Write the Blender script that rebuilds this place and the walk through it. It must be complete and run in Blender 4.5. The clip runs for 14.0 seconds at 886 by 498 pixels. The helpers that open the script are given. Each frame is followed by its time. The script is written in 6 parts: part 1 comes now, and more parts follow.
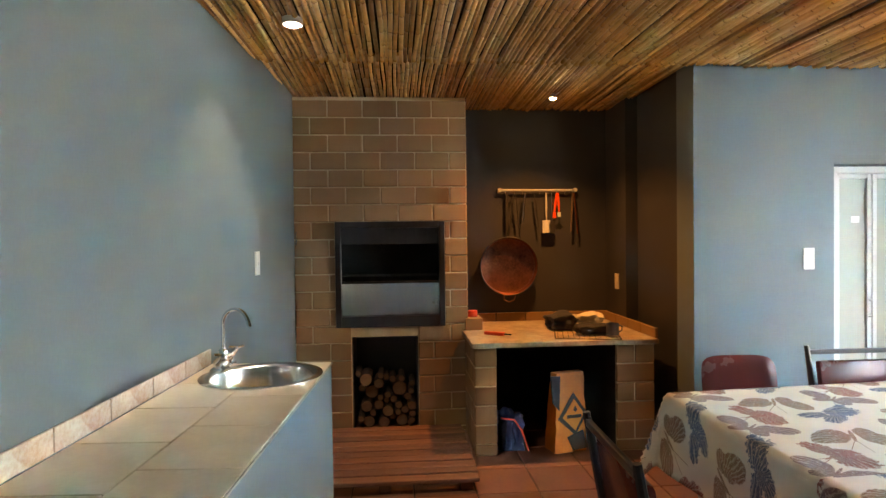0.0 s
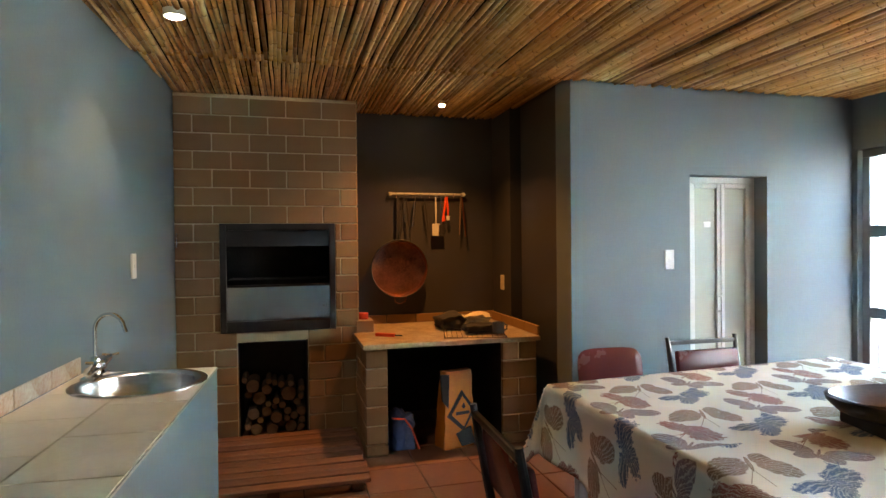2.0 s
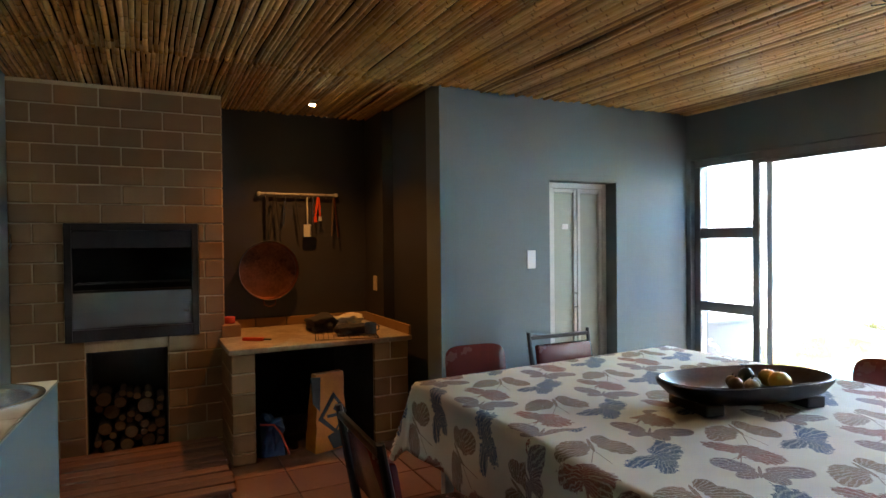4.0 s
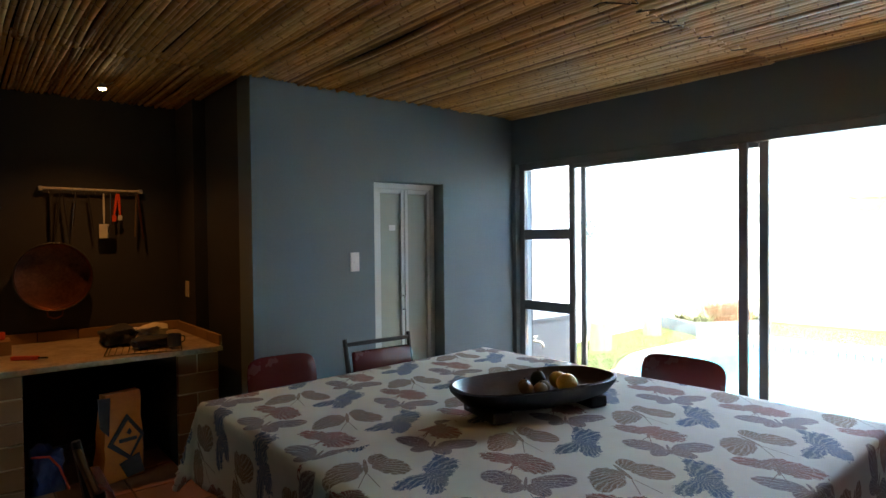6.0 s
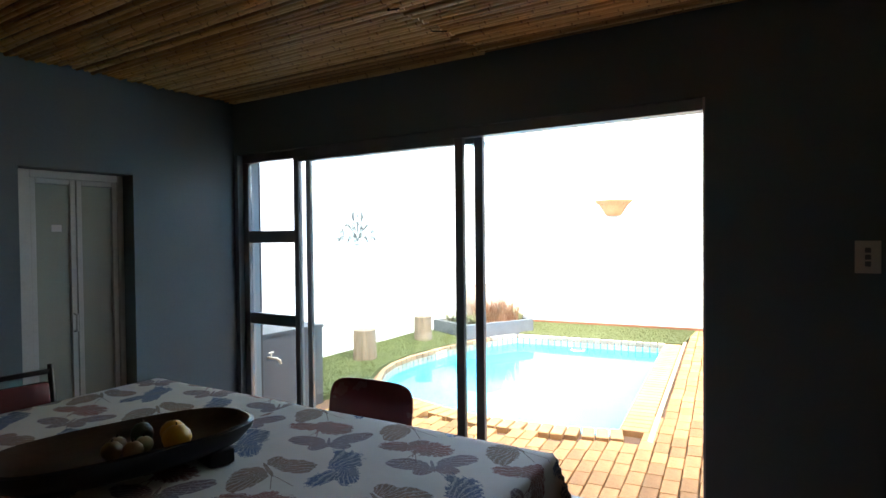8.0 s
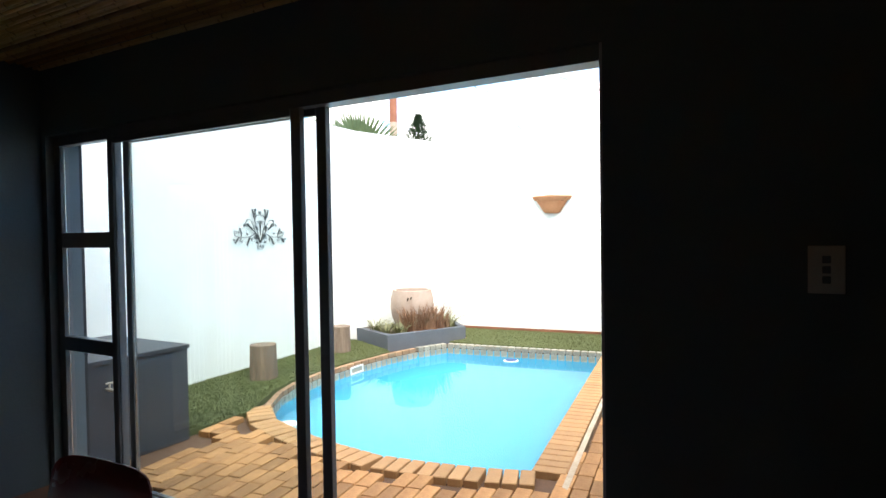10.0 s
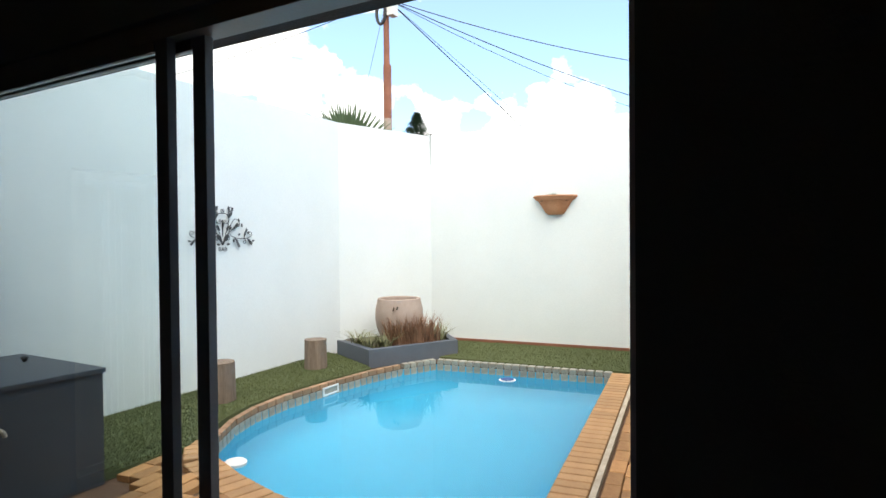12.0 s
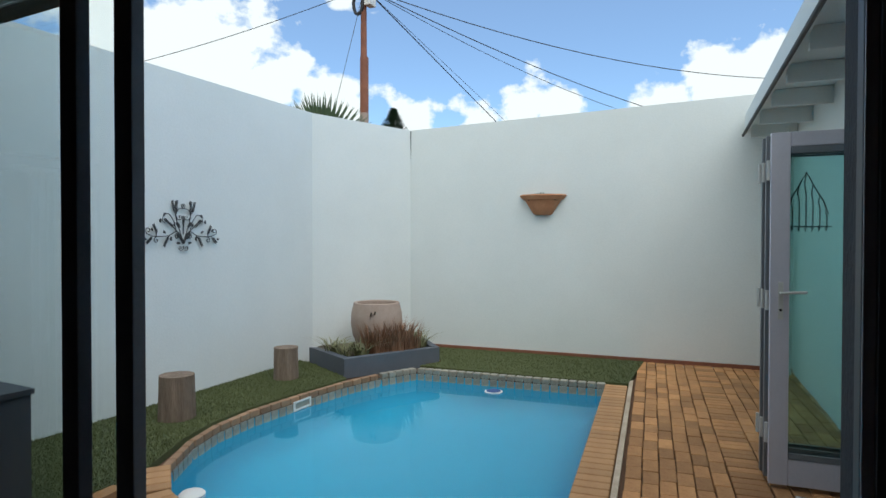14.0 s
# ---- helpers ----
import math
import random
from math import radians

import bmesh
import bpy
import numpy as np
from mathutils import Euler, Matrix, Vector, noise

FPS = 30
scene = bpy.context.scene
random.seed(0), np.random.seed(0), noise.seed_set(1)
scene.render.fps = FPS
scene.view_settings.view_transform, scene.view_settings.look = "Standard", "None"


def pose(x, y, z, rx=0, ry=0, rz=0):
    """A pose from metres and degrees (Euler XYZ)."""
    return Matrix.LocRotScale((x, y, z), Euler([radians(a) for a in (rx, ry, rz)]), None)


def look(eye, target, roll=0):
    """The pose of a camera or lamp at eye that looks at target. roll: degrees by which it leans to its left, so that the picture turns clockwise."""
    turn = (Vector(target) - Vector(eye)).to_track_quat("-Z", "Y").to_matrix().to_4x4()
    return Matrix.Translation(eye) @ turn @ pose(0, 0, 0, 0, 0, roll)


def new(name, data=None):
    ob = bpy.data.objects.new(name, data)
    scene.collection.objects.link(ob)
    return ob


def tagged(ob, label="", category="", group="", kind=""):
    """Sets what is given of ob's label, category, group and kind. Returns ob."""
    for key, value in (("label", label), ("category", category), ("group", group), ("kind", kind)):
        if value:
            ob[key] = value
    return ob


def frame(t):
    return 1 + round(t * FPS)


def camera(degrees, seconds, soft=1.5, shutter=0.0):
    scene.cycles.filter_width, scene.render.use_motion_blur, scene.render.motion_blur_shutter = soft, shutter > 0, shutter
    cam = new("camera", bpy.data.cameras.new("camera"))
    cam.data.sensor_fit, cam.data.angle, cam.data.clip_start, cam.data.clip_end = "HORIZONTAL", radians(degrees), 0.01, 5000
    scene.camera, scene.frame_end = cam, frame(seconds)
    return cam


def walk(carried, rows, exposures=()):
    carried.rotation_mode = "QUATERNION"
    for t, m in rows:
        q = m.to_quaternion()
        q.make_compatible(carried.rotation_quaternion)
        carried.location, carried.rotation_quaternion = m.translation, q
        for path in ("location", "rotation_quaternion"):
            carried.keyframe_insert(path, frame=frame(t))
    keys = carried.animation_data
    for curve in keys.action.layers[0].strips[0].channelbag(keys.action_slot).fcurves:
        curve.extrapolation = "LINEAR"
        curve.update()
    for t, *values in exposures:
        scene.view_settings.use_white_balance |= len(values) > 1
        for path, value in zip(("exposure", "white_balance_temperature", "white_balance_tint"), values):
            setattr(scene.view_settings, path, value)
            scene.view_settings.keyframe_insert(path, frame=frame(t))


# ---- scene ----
cam = camera(73.0, 14.0)
PATH = [
    (0, (-0.407, -0.224, 1.542), (-0.251, 1.77, 1.505), -0.7),
    (0.5, (-0.41, -0.232, 1.537), (-0.176, 1.754, 1.504), -0.6),
    (1, (-0.411, -0.258, 1.537), (-0.092, 1.716, 1.506), -0.6),
    (1.5, (-0.413, -0.277, 1.531), (0.009, 1.678, 1.504), -0.6),
    (2, (-0.416, -0.28, 1.524), (0.098, 1.653, 1.499), -0.6),
    (2.5, (-0.409, -0.289, 1.518), (0.196, 1.617, 1.495), -0.6),
    (5, (-0.299, -0.356, 1.535), (0.792, 1.32, 1.503), -0.6),
    (5.5, (-0.172, -0.351, 1.537), (1.016, 1.257, 1.503), -0.6),
    (6, (-0.019, -0.367, 1.556), (1.25, 1.179, 1.516), -0.6),
    (6.5, (0.184, -0.404, 1.549), (1.543, 1.063, 1.514), -0.5),
    (7, (0.39, -0.409, 1.543), (1.874, 0.932, 1.507), -0.4),
    (7.5, (0.671, -0.451, 1.552), (2.266, 0.754, 1.515), -0.5),
    (8, (0.915, -0.474, 1.552), (2.594, 0.612, 1.513), -0.6),
    (8.5, (1.254, -0.517, 1.569), (2.963, 0.52, 1.521), -1.1),
    (11, (2.474, -0.381, 1.554), (4.228, 0.58, 1.516), -0.6),
    (11.5, (2.746, -0.291, 1.523), (4.492, 0.686, 1.497), -0.7),
    (12, (2.932, -0.203, 1.536), (4.669, 0.788, 1.507), -0.5),
    (12.5, (3.142, -0.104, 1.529), (4.87, 0.902, 1.505), -0.4),
    (13, (3.238, -0.003, 1.536), (4.962, 1.008, 1.511), -0.2),
    (13.5, (3.303, 0.122, 1.543), (5.042, 1.113, 1.515), 0.1),
    (14, (3.338, 0.168, 1.544), (5.119, 1.078, 1.515), 0.1),
]
LIGHTNESS = [(0, 6.95, 7600, 14), (2.5, 6.42, 7500, 13), (3.6, 5.9, 7350, 12), (5, 5.25, 7150, 11), (6, 4.75, 7100, 10), (7, 4.05, 7050, 10), (8, 3.35, 7050, 10), (8.5, 2.9, 7050, 10), (11, 1.60, 7000, 10), (12, 1.12, 6920, 9), (13, 0.58, 6700, 7), (14, 0.14, 6330, 5)]
walk(cam, [(t, look(eye, target, roll)) for t, eye, target, roll in PATH], LIGHTNESS)

# ---- light ----
world = bpy.data.worlds.new("world")
scene.world = world
world.use_nodes = True
SUN_EL, SUN_AZ = radians(64), radians(214)


def build_world():
    nt = world.node_tree
    nt.nodes.clear()
    out = nt.nodes.new("ShaderNodeOutputWorld")
    bg = nt.nodes.new("ShaderNodeBackground")
    sky = nt.nodes.new("ShaderNodeTexSky")
    sky.sky_type = "NISHITA"
    sky.sun_disc = False
    sky.sun_elevation, sky.sun_rotation = SUN_EL, SUN_AZ
    sky.altitude, sky.air_density, sky.dust_density, sky.ozone_density = 1600, 1.0, 0.3, 1.2
    co = nt.nodes.new("ShaderNodeTexCoord")

    def op(kind, a, b, c=None):
        n = nt.nodes.new("ShaderNodeMath")
        n.operation = kind
        for i, v in enumerate((a, b, c)):
            if isinstance(v, (int, float)):
                n.inputs[i].default_value = v
            elif v is not None:
                nt.links.new(v, n.inputs[i])
        return n.outputs[0]

    def cloud_noise(scale, stretch, at, rough):
        mp = nt.nodes.new("ShaderNodeMapping")
        mp.inputs["Scale"].default_value = (1, 1, stretch)
        mp.inputs["Location"].default_value = at
        nz = nt.nodes.new("ShaderNodeTexNoise")
        nz.inputs["Scale"].default_value = scale
        nz.inputs["Detail"].default_value = 8
        nz.inputs["Roughness"].default_value = rough
        nt.links.new(co.outputs["Generated"], mp.inputs["Vector"])
        nt.links.new(mp.outputs[0], nz.inputs["Vector"])
        return nz.outputs[0]

    sp = nt.nodes.new("ShaderNodeSeparateXYZ")
    nt.links.new(co.outputs["Generated"], sp.inputs[0])
    # heaped clouds over the courtyard wall: direction and half width in radians
    heaps = None
    for cx, cy, cz, r in ((0.60, 0.745, 0.265, 0.12), (0.655, 0.70, 0.275, 0.105), (0.709, 0.662, 0.235, 0.10), (0.748, 0.62, 0.21, 0.08), (0.785, 0.586, 0.205, 0.07), (0.845, 0.49, 0.19, 0.055), (0.518, 0.799, 0.30, 0.10), (0.894, 0.39, 0.195, 0.05), (0.914, 0.329, 0.215, 0.062), (0.939, 0.271, 0.195, 0.06), (0.967, 0.113, 0.20, 0.055), (0.969, 0.028, 0.222, 0.075), (0.962, -0.05, 0.24, 0.09), (0.90, -0.30, 0.22, 0.13)):
        vd = nt.nodes.new("ShaderNodeVectorMath")
        vd.operation = "DISTANCE"
        nt.links.new(co.outputs["Generated"], vd.inputs[0])
        vd.inputs[1].default_value = Vector((cx, cy, cz)).normalized()
        q = op("SUBTRACT", 1.0, op("DIVIDE", vd.outputs["Value"], r))
        heaps = q if heaps is None else op("MAXIMUM", heaps, q)
    fluff = op("SUBTRACT", cloud_noise(17, 1.3, (0, 0, 0), 0.55), 0.5)
    heaps = op("MULTIPLY_ADD", fluff, 2.4, heaps)
    # scattered clouds over the rest of the sky
    rest = op("MULTIPLY_ADD", op("SUBTRACT", cloud_noise(3.1, 1.9, (0.35, 0.1, 0.0), 0.52), 0.50), 9.0, op("MULTIPLY", sp.outputs[0], -1.6))
    rp = nt.nodes.new("ShaderNodeValToRGB")
    rp.color_ramp.elements[0].position, rp.color_ramp.elements[1].position = 0.14, 0.40
    rp.color_ramp.elements[0].color = (0.10, 0.10, 0.10, 1)
    nt.links.new(op("MAXIMUM", heaps, rest), rp.inputs[0])
    tint = nt.nodes.new("ShaderNodeMix")
    tint.data_type, tint.blend_type = "RGBA", "MULTIPLY"
    tint.inputs["Factor"].default_value = 1.0
    tint.inputs["B"].default_value = (0.96, 1.16, 1.28, 1)
    nt.links.new(sky.outputs[0], tint.inputs["A"])
    mx = nt.nodes.new("ShaderNodeMix")
    mx.data_type = "RGBA"
    mx.inputs["B"].default_value = (6.0, 6.3, 6.4, 1)
    nt.links.new(rp.outputs[0], mx.inputs["Factor"])
    nt.links.new(tint.outputs["Result"], mx.inputs["A"])
    nt.links.new(mx.outputs["Result"], bg.inputs[0])
    bg.inputs[1].default_value = 0.15
    nt.links.new(bg.outputs[0], out.inputs[0])


build_world()
sun = new("sun", bpy.data.lights.new("sun", "SUN"))
sun.data.energy, sun.data.angle, sun.data.color = 1.9, radians(60), (1, 0.965, 0.94)
sun.matrix_world = look((0, 0, 0), (-math.sin(SUN_AZ) * math.cos(SUN_EL), -math.cos(SUN_AZ) * math.cos(SUN_EL), -math.sin(SUN_EL)))


def spot(name, at, to, watts, color, cone, blend, size=0.03):
    ob = new(name, bpy.data.lights.new(name, "SPOT"))
    ob.data.energy, ob.data.color, ob.data.spot_size, ob.data.spot_blend, ob.data.shadow_soft_size = watts, color, radians(cone), blend, size
    ob.matrix_world = look(at, to)
    return ob


spot("alcove_spot", (0.80, 4.26, 2.52), (0.76, 4.30, 0.8), 1.1, (1, 0.42, 0.11), 128, 1.0)
spot("sink_spot", (-0.91, 2.87, 2.60), (-0.95, 2.87, 0.9), 0.35, (1, 0.86, 0.66), 100, 0.8)

# ---- materials ----


class Nodes:
    """A small builder of node materials."""

    def __init__(self, name):
        self.m = bpy.data.materials.new(name)
        self.m.use_nodes = True
        self.t = self.m.node_tree
        self.p = self.t.nodes["Principled BSDF"]

    def put(self, kind, **values):
        n = self.t.nodes.new(kind)
        for k, v in values.items():
            n.inputs[k.replace("_", " ")].default_value = v
        return n

    def link(self, a, b):
        self.t.links.new(a, b)

    def coords(self, which="Object", scale=(1, 1, 1)):
        c = self.put("ShaderNodeTexCoord")
        m = self.put("ShaderNodeMapping")
        m.inputs["Scale"].default_value = scale
        self.link(c.outputs[which], m.inputs["Vector"])
        return m.outputs[0]

    def noise(self, vec, scale, detail=4.0, rough=0.55):
        n = self.put("ShaderNodeTexNoise", Scale=scale, Detail=detail, Roughness=rough)
        self.link(vec, n.inputs["Vector"])
        return n.outputs[0]

    def ramp(self, fac, stops):
        r = self.put("ShaderNodeValToRGB")
        e = r.color_ramp.elements
        while len(e) < len(stops):
            e.new(0.5)
        for i, (p, c) in enumerate(stops):
            e[i].position, e[i].color = p, (*c, 1) if len(c) == 3 else c
        self.link(fac, r.inputs[0])
        return r.outputs[0]

    def mix(self, fac, a, b, blend="MIX"):
        n = self.put("ShaderNodeMix")
        n.data_type, n.blend_type = "RGBA", blend
        for v, k in ((fac, "Factor"), (a, "A"), (b, "B")):
            s = n.inputs[k] if k == "Factor" else [q for q in n.inputs if q.name == k and q.type == "RGBA"][0]
            if isinstance(v, (int, float)):
                s.default_value = v
            elif isinstance(v, tuple):
                s.default_value = (*v, 1)
            else:
                self.link(v, s)
        return [q for q in n.outputs if q.type == "RGBA"][0]

    def math(self, op, a, b=None, c=None):
        n = self.put("ShaderNodeMath")
        n.operation = op
        for i, v in enumerate((a, b, c)):
            if v is None:
                continue
            if isinstance(v, (int, float)):
                n.inputs[i].default_value = v
            else:
                self.link(v, n.inputs[i])
        return n.outputs[0]

    def bump(self, height, strength, distance=0.01):
        b = self.put("ShaderNodeBump", Strength=strength, Distance=distance)
        self.link(height, b.inputs["Height"])
        self.link(b.outputs[0], self.p.inputs["Normal"])

    def color(self, c):
        if isinstance(c, tuple):
            self.p.inputs["Base Color"].default_value = (*c, 1)
        else:
            self.link(c, self.p.inputs["Base Color"])

    def rough(self, v):
        if isinstance(v, (int, float)):
            self.p.inputs["Roughness"].default_value = v
        else:
            self.link(v, self.p.inputs["Roughness"])


def surface(name, dark, light, scale=2.0, fine=40.0, rough=0.6, bump=0.15, metal=0.0, stretch=(1, 1, 1), vary=0.0, which="Object", spread=0.2, dist=0.004, island=False):
    """A two-scale material: large stains between two colours, a fine grain, and relief."""
    n = Nodes(name)
    v = n.coords(which, stretch)
    big = n.noise(v, scale, 5, 0.6)
    small = n.noise(v, fine, 3, 0.6)
    col = n.ramp(n.mix(0.35, big, small), [(0.5 - spread, dark), (0.5 + spread, light)])
    if vary:
        info = n.put("ShaderNodeNewGeometry" if island else "ShaderNodeObjectInfo")
        f = n.math("MULTIPLY_ADD", info.outputs["Random Per Island" if island else "Random"], 2 * vary, 1 - vary)
        comb = n.put("ShaderNodeCombineColor")
        for i in range(3):
            n.link(f, comb.inputs[i])
        col = n.mix(1.0, col, comb.outputs[0], "MULTIPLY")
    n.color(col)
    n.rough(n.math("MULTIPLY_ADD", big, 0.2, rough - 0.1))
    n.p.inputs["Metallic"].default_value = metal
    n.bump(n.math("ADD", small, n.math("MULTIPLY", big, 0.7)), bump, dist)
    return n.m


M = {}
M["wall"] = surface("slate_paint", (0.118, 0.158, 0.176), (0.157, 0.200, 0.219), 0.7, 60, 0.62, 0.25, spread=0.35)
# the room's slate paint again, darkened to carry the alcove's shade
M["alcove"] = surface("shaded_slate_paint", (0.024, 0.024, 0.026), (0.038, 0.038, 0.040), 1.2, 60, 0.6, 0.25, spread=0.35)
M["plaster_out"] = surface("white_plaster", (0.65, 0.69, 0.67), (0.79, 0.82, 0.80), 0.9, 45, 0.8, 0.5, spread=0.34)
M["dark_plaster"] = surface("dark_render", (0.025, 0.027, 0.032), (0.05, 0.052, 0.058), 8, 90, 0.85, 0.8)
M["mortar"] = surface("mortar", (0.50, 0.38, 0.22), (0.64, 0.51, 0.33), 6, 120, 0.9, 0.6)
M["brick"] = surface("tan_brick", (0.245, 0.138, 0.056), (0.330, 0.195, 0.084), 3, 150, 0.75, 0.35, vary=0.14, spread=0.3)
M["terracotta"] = surface("terracotta", (0.14, 0.060, 0.034), (0.27, 0.120, 0.066), 2.2, 50, 0.36, 0.2, vary=0.2, spread=0.25)
M["grout"] = surface("grout", (0.07, 0.045, 0.03), (0.12, 0.08, 0.055), 5, 80, 0.9, 0.3)
M["cream_tile"] = surface("cream_tile", (0.70, 0.61, 0.46), (0.85, 0.77, 0.62), 5, 60, 0.33, 0.06, vary=0.06)
M["cream_grout"] = surface("pale_grout", (0.30, 0.27, 0.22), (0.42, 0.38, 0.32), 8, 90, 0.9, 0.3)
M["upstand"] = surface("mosaic_tile", (0.46, 0.25, 0.14), (0.66, 0.60, 0.50), 7, 70, 0.5, 0.3, spread=0.14)
M["steel"] = surface("brushed_steel", (0.52, 0.52, 0.52), (0.68, 0.68, 0.67), 3, 150, 0.24, 0.04, 1.0, (1, 6, 1))
M["chrome"] = surface("chrome", (0.72, 0.72, 0.72), (0.82, 0.82, 0.82), 4, 40, 0.12, 0.0, 1.0)
M["black_metal"] = surface("blackened_metal", (0.012, 0.012, 0.012), (0.028, 0.026, 0.024), 8, 60, 0.5, 0.2)
# real soot in the firebox; under the braai counter it paints shade
M["soot_and_shade"] = surface("soot_and_shade", (0.010, 0.009, 0.008), (0.028, 0.025, 0.022), 6, 50, 0.9, 0.4)
M["alu"] = surface("dark_aluminium", (0.15, 0.168, 0.185), (0.20, 0.22, 0.24), 2, 80, 0.40, 0.05, 0.2)
M["alu_white"] = surface("white_aluminium", (0.50, 0.51, 0.48), (0.62, 0.63, 0.60), 3, 60, 0.4, 0.04)
M["alu_grey"] = surface("grey_aluminium", (0.50, 0.50, 0.56), (0.58, 0.58, 0.64), 3, 60, 0.4, 0.04)
M["frost"] = surface("frosted_pane", (0.29, 0.315, 0.255), (0.38, 0.40, 0.335), 1.5, 90, 0.35, 0.1, spread=0.4)
M["plastic"] = surface("white_plastic", (0.66, 0.65, 0.61), (0.76, 0.75, 0.71), 4, 60, 0.4, 0.02)
M["cream_plastic"] = surface("cream_plastic", (0.55, 0.50, 0.38), (0.62, 0.57, 0.45), 4, 60, 0.4, 0.02)
M["maroon"] = surface("maroon_vinyl", (0.13, 0.026, 0.025), (0.16, 0.036, 0.033), 2, 160, 0.27, 0.02)
M["black_wood"] = surface("black_lacquered_wood", (0.014, 0.013, 0.014), (0.03, 0.027, 0.027), 5, 90, 0.3, 0.08, stretch=(1, 1, 0.2))
M["pallet"] = surface("weathered_red_wood", (0.10, 0.040, 0.022), (0.27, 0.13, 0.075), 3, 40, 0.65, 0.5, stretch=(0.4, 5, 5), vary=0.25, spread=0.25)
M["bark"] = surface("bark", (0.055, 0.035, 0.022), (0.15, 0.10, 0.065), 9, 60, 0.9, 1.0, stretch=(1, 1, 0.3), dist=0.01)
M["cut_wood"] = surface("cut_wood", (0.12, 0.065, 0.032), (0.26, 0.155, 0.08), 12, 90, 0.8, 0.3)
M["stump"] = surface("weathered_stump", (0.11, 0.078, 0.055), (0.28, 0.21, 0.155), 6, 40, 0.9, 1.0, stretch=(3, 3, 0.35), dist=0.01)
M["copper"] = surface("copper_pan", (0.075, 0.022, 0.010), (0.26, 0.09, 0.040), 5, 60, 0.34, 0.25, 0.75, spread=0.14)
M["bowl_out"] = surface("dark_bowl_wood", (0.012, 0.010, 0.010), (0.030, 0.024, 0.02), 5, 80, 0.4, 0.1)
M["bowl_in"] = surface("bowl_wood", (0.07, 0.036, 0.018), (0.15, 0.085, 0.045), 5, 60, 0.38, 0.1, stretch=(1, 5, 1))
M["lemon"] = surface("orange_peel", (0.72, 0.36, 0.03), (0.85, 0.50, 0.06), 9, 120, 0.4, 0.3)
M["fruit"] = surface("brown_fruit", (0.30, 0.18, 0.07), (0.45, 0.30, 0.12), 9, 60, 0.45, 0.2)
M["avocado"] = surface("green_fruit", (0.035, 0.045, 0.02), (0.08, 0.10, 0.04), 12, 90, 0.5, 0.5)
M["turf"] = surface("turf_base", (0.070, 0.085, 0.028), (0.095, 0.112, 0.040), 2, 120, 0.95, 1.0, dist=0.01)
M["blade"] = surface("turf_blades", (0.070, 0.088, 0.028), (0.110, 0.128, 0.044), 1.3, 30, 0.8, 0.1)
M["paver"] = surface("clay_paver", (0.29, 0.125, 0.042), (0.58, 0.31, 0.125), 4, 70, 0.85, 0.5, vary=0.30, spread=0.26)
M["coping_edge"] = surface("dark_coping_brick", (0.20, 0.115, 0.065), (0.36, 0.225, 0.13), 9, 70, 0.85, 0.6, vary=0.2, spread=0.25)
M["coping"] = surface("coping_brick", (0.33, 0.165, 0.070), (0.50, 0.295, 0.135), 5, 70, 0.85, 0.5, vary=0.13, spread=0.3)
M["sand"] = surface("joint_sand", (0.085, 0.045, 0.025), (0.17, 0.095, 0.055), 5, 70, 0.95, 0.6)
M["cement"] = surface("cement_band", (0.36, 0.27, 0.18), (0.60, 0.50, 0.37), 6, 60, 0.9, 0.5)
M["pool"] = surface("pool_plaster", (0.014, 0.29, 0.45), (0.024, 0.345, 0.51), 0.9, 30, 0.8, 0.1, spread=0.4)
M["pool_tile"] = surface("pool_tile", (0.19, 0.17, 0.13), (0.40, 0.37, 0.30), 6, 60, 0.35, 0.1, vary=0.15)
M["slate_box"] = surface("slate_render", (0.075, 0.088, 0.105), (0.11, 0.125, 0.145), 3, 60, 0.75, 0.4)
# the pump box's paint; the same colour lines the log niche
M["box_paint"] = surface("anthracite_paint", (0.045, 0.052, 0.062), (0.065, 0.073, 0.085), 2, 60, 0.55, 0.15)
M["pot"] = surface("stone_pot", (0.30, 0.22, 0.175), (0.43, 0.34, 0.28), 4, 60, 0.75, 0.4)
M["clay"] = surface("terracotta_pot", (0.40, 0.17, 0.08), (0.55, 0.27, 0.14), 6, 60, 0.85, 0.4)
M["soil"] = surface("soil", (0.04, 0.03, 0.02), (0.09, 0.065, 0.045), 12, 60, 0.95, 1.0)
M["leaf"] = surface("strap_leaf", (0.07, 0.085, 0.030), (0.22, 0.21, 0.10), 4, 40, 0.55, 0.1, which="Generated")
M["dry"] = surface("russet_grass", (0.16, 0.070, 0.036), (0.34, 0.19, 0.11), 4, 40, 0.8, 0.1)
M["palm"] = surface("palm_leaf", (0.04, 0.075, 0.03), (0.09, 0.14, 0.06), 4, 40, 0.5, 0.1)
M["conifer"] = surface("conifer", (0.02, 0.05, 0.025), (0.05, 0.09, 0.045), 5, 40, 0.8, 0.1)
M["rust"] = surface("rusty_pole", (0.16, 0.055, 0.03), (0.30, 0.12, 0.07), 3, 40, 0.8, 0.3)
M["iron"] = surface("wrought_iron", (0.03, 0.033, 0.035), (0.07, 0.073, 0.075), 9, 60, 0.5, 0.2, 0.3)
M["red"] = surface("red_plastic", (0.62, 0.05, 0.02), (0.75, 0.09, 0.03), 5, 60, 0.4, 0.02)
M["blue"] = surface("blue_cloth", (0.02, 0.05, 0.16), (0.04, 0.09, 0.26), 6, 60, 0.6, 0.3)
M["yellow"] = surface("charcoal_bag_yellow", (0.46, 0.115, 0.002), (0.60, 0.18, 0.003), 8, 60, 0.6, 0.3)
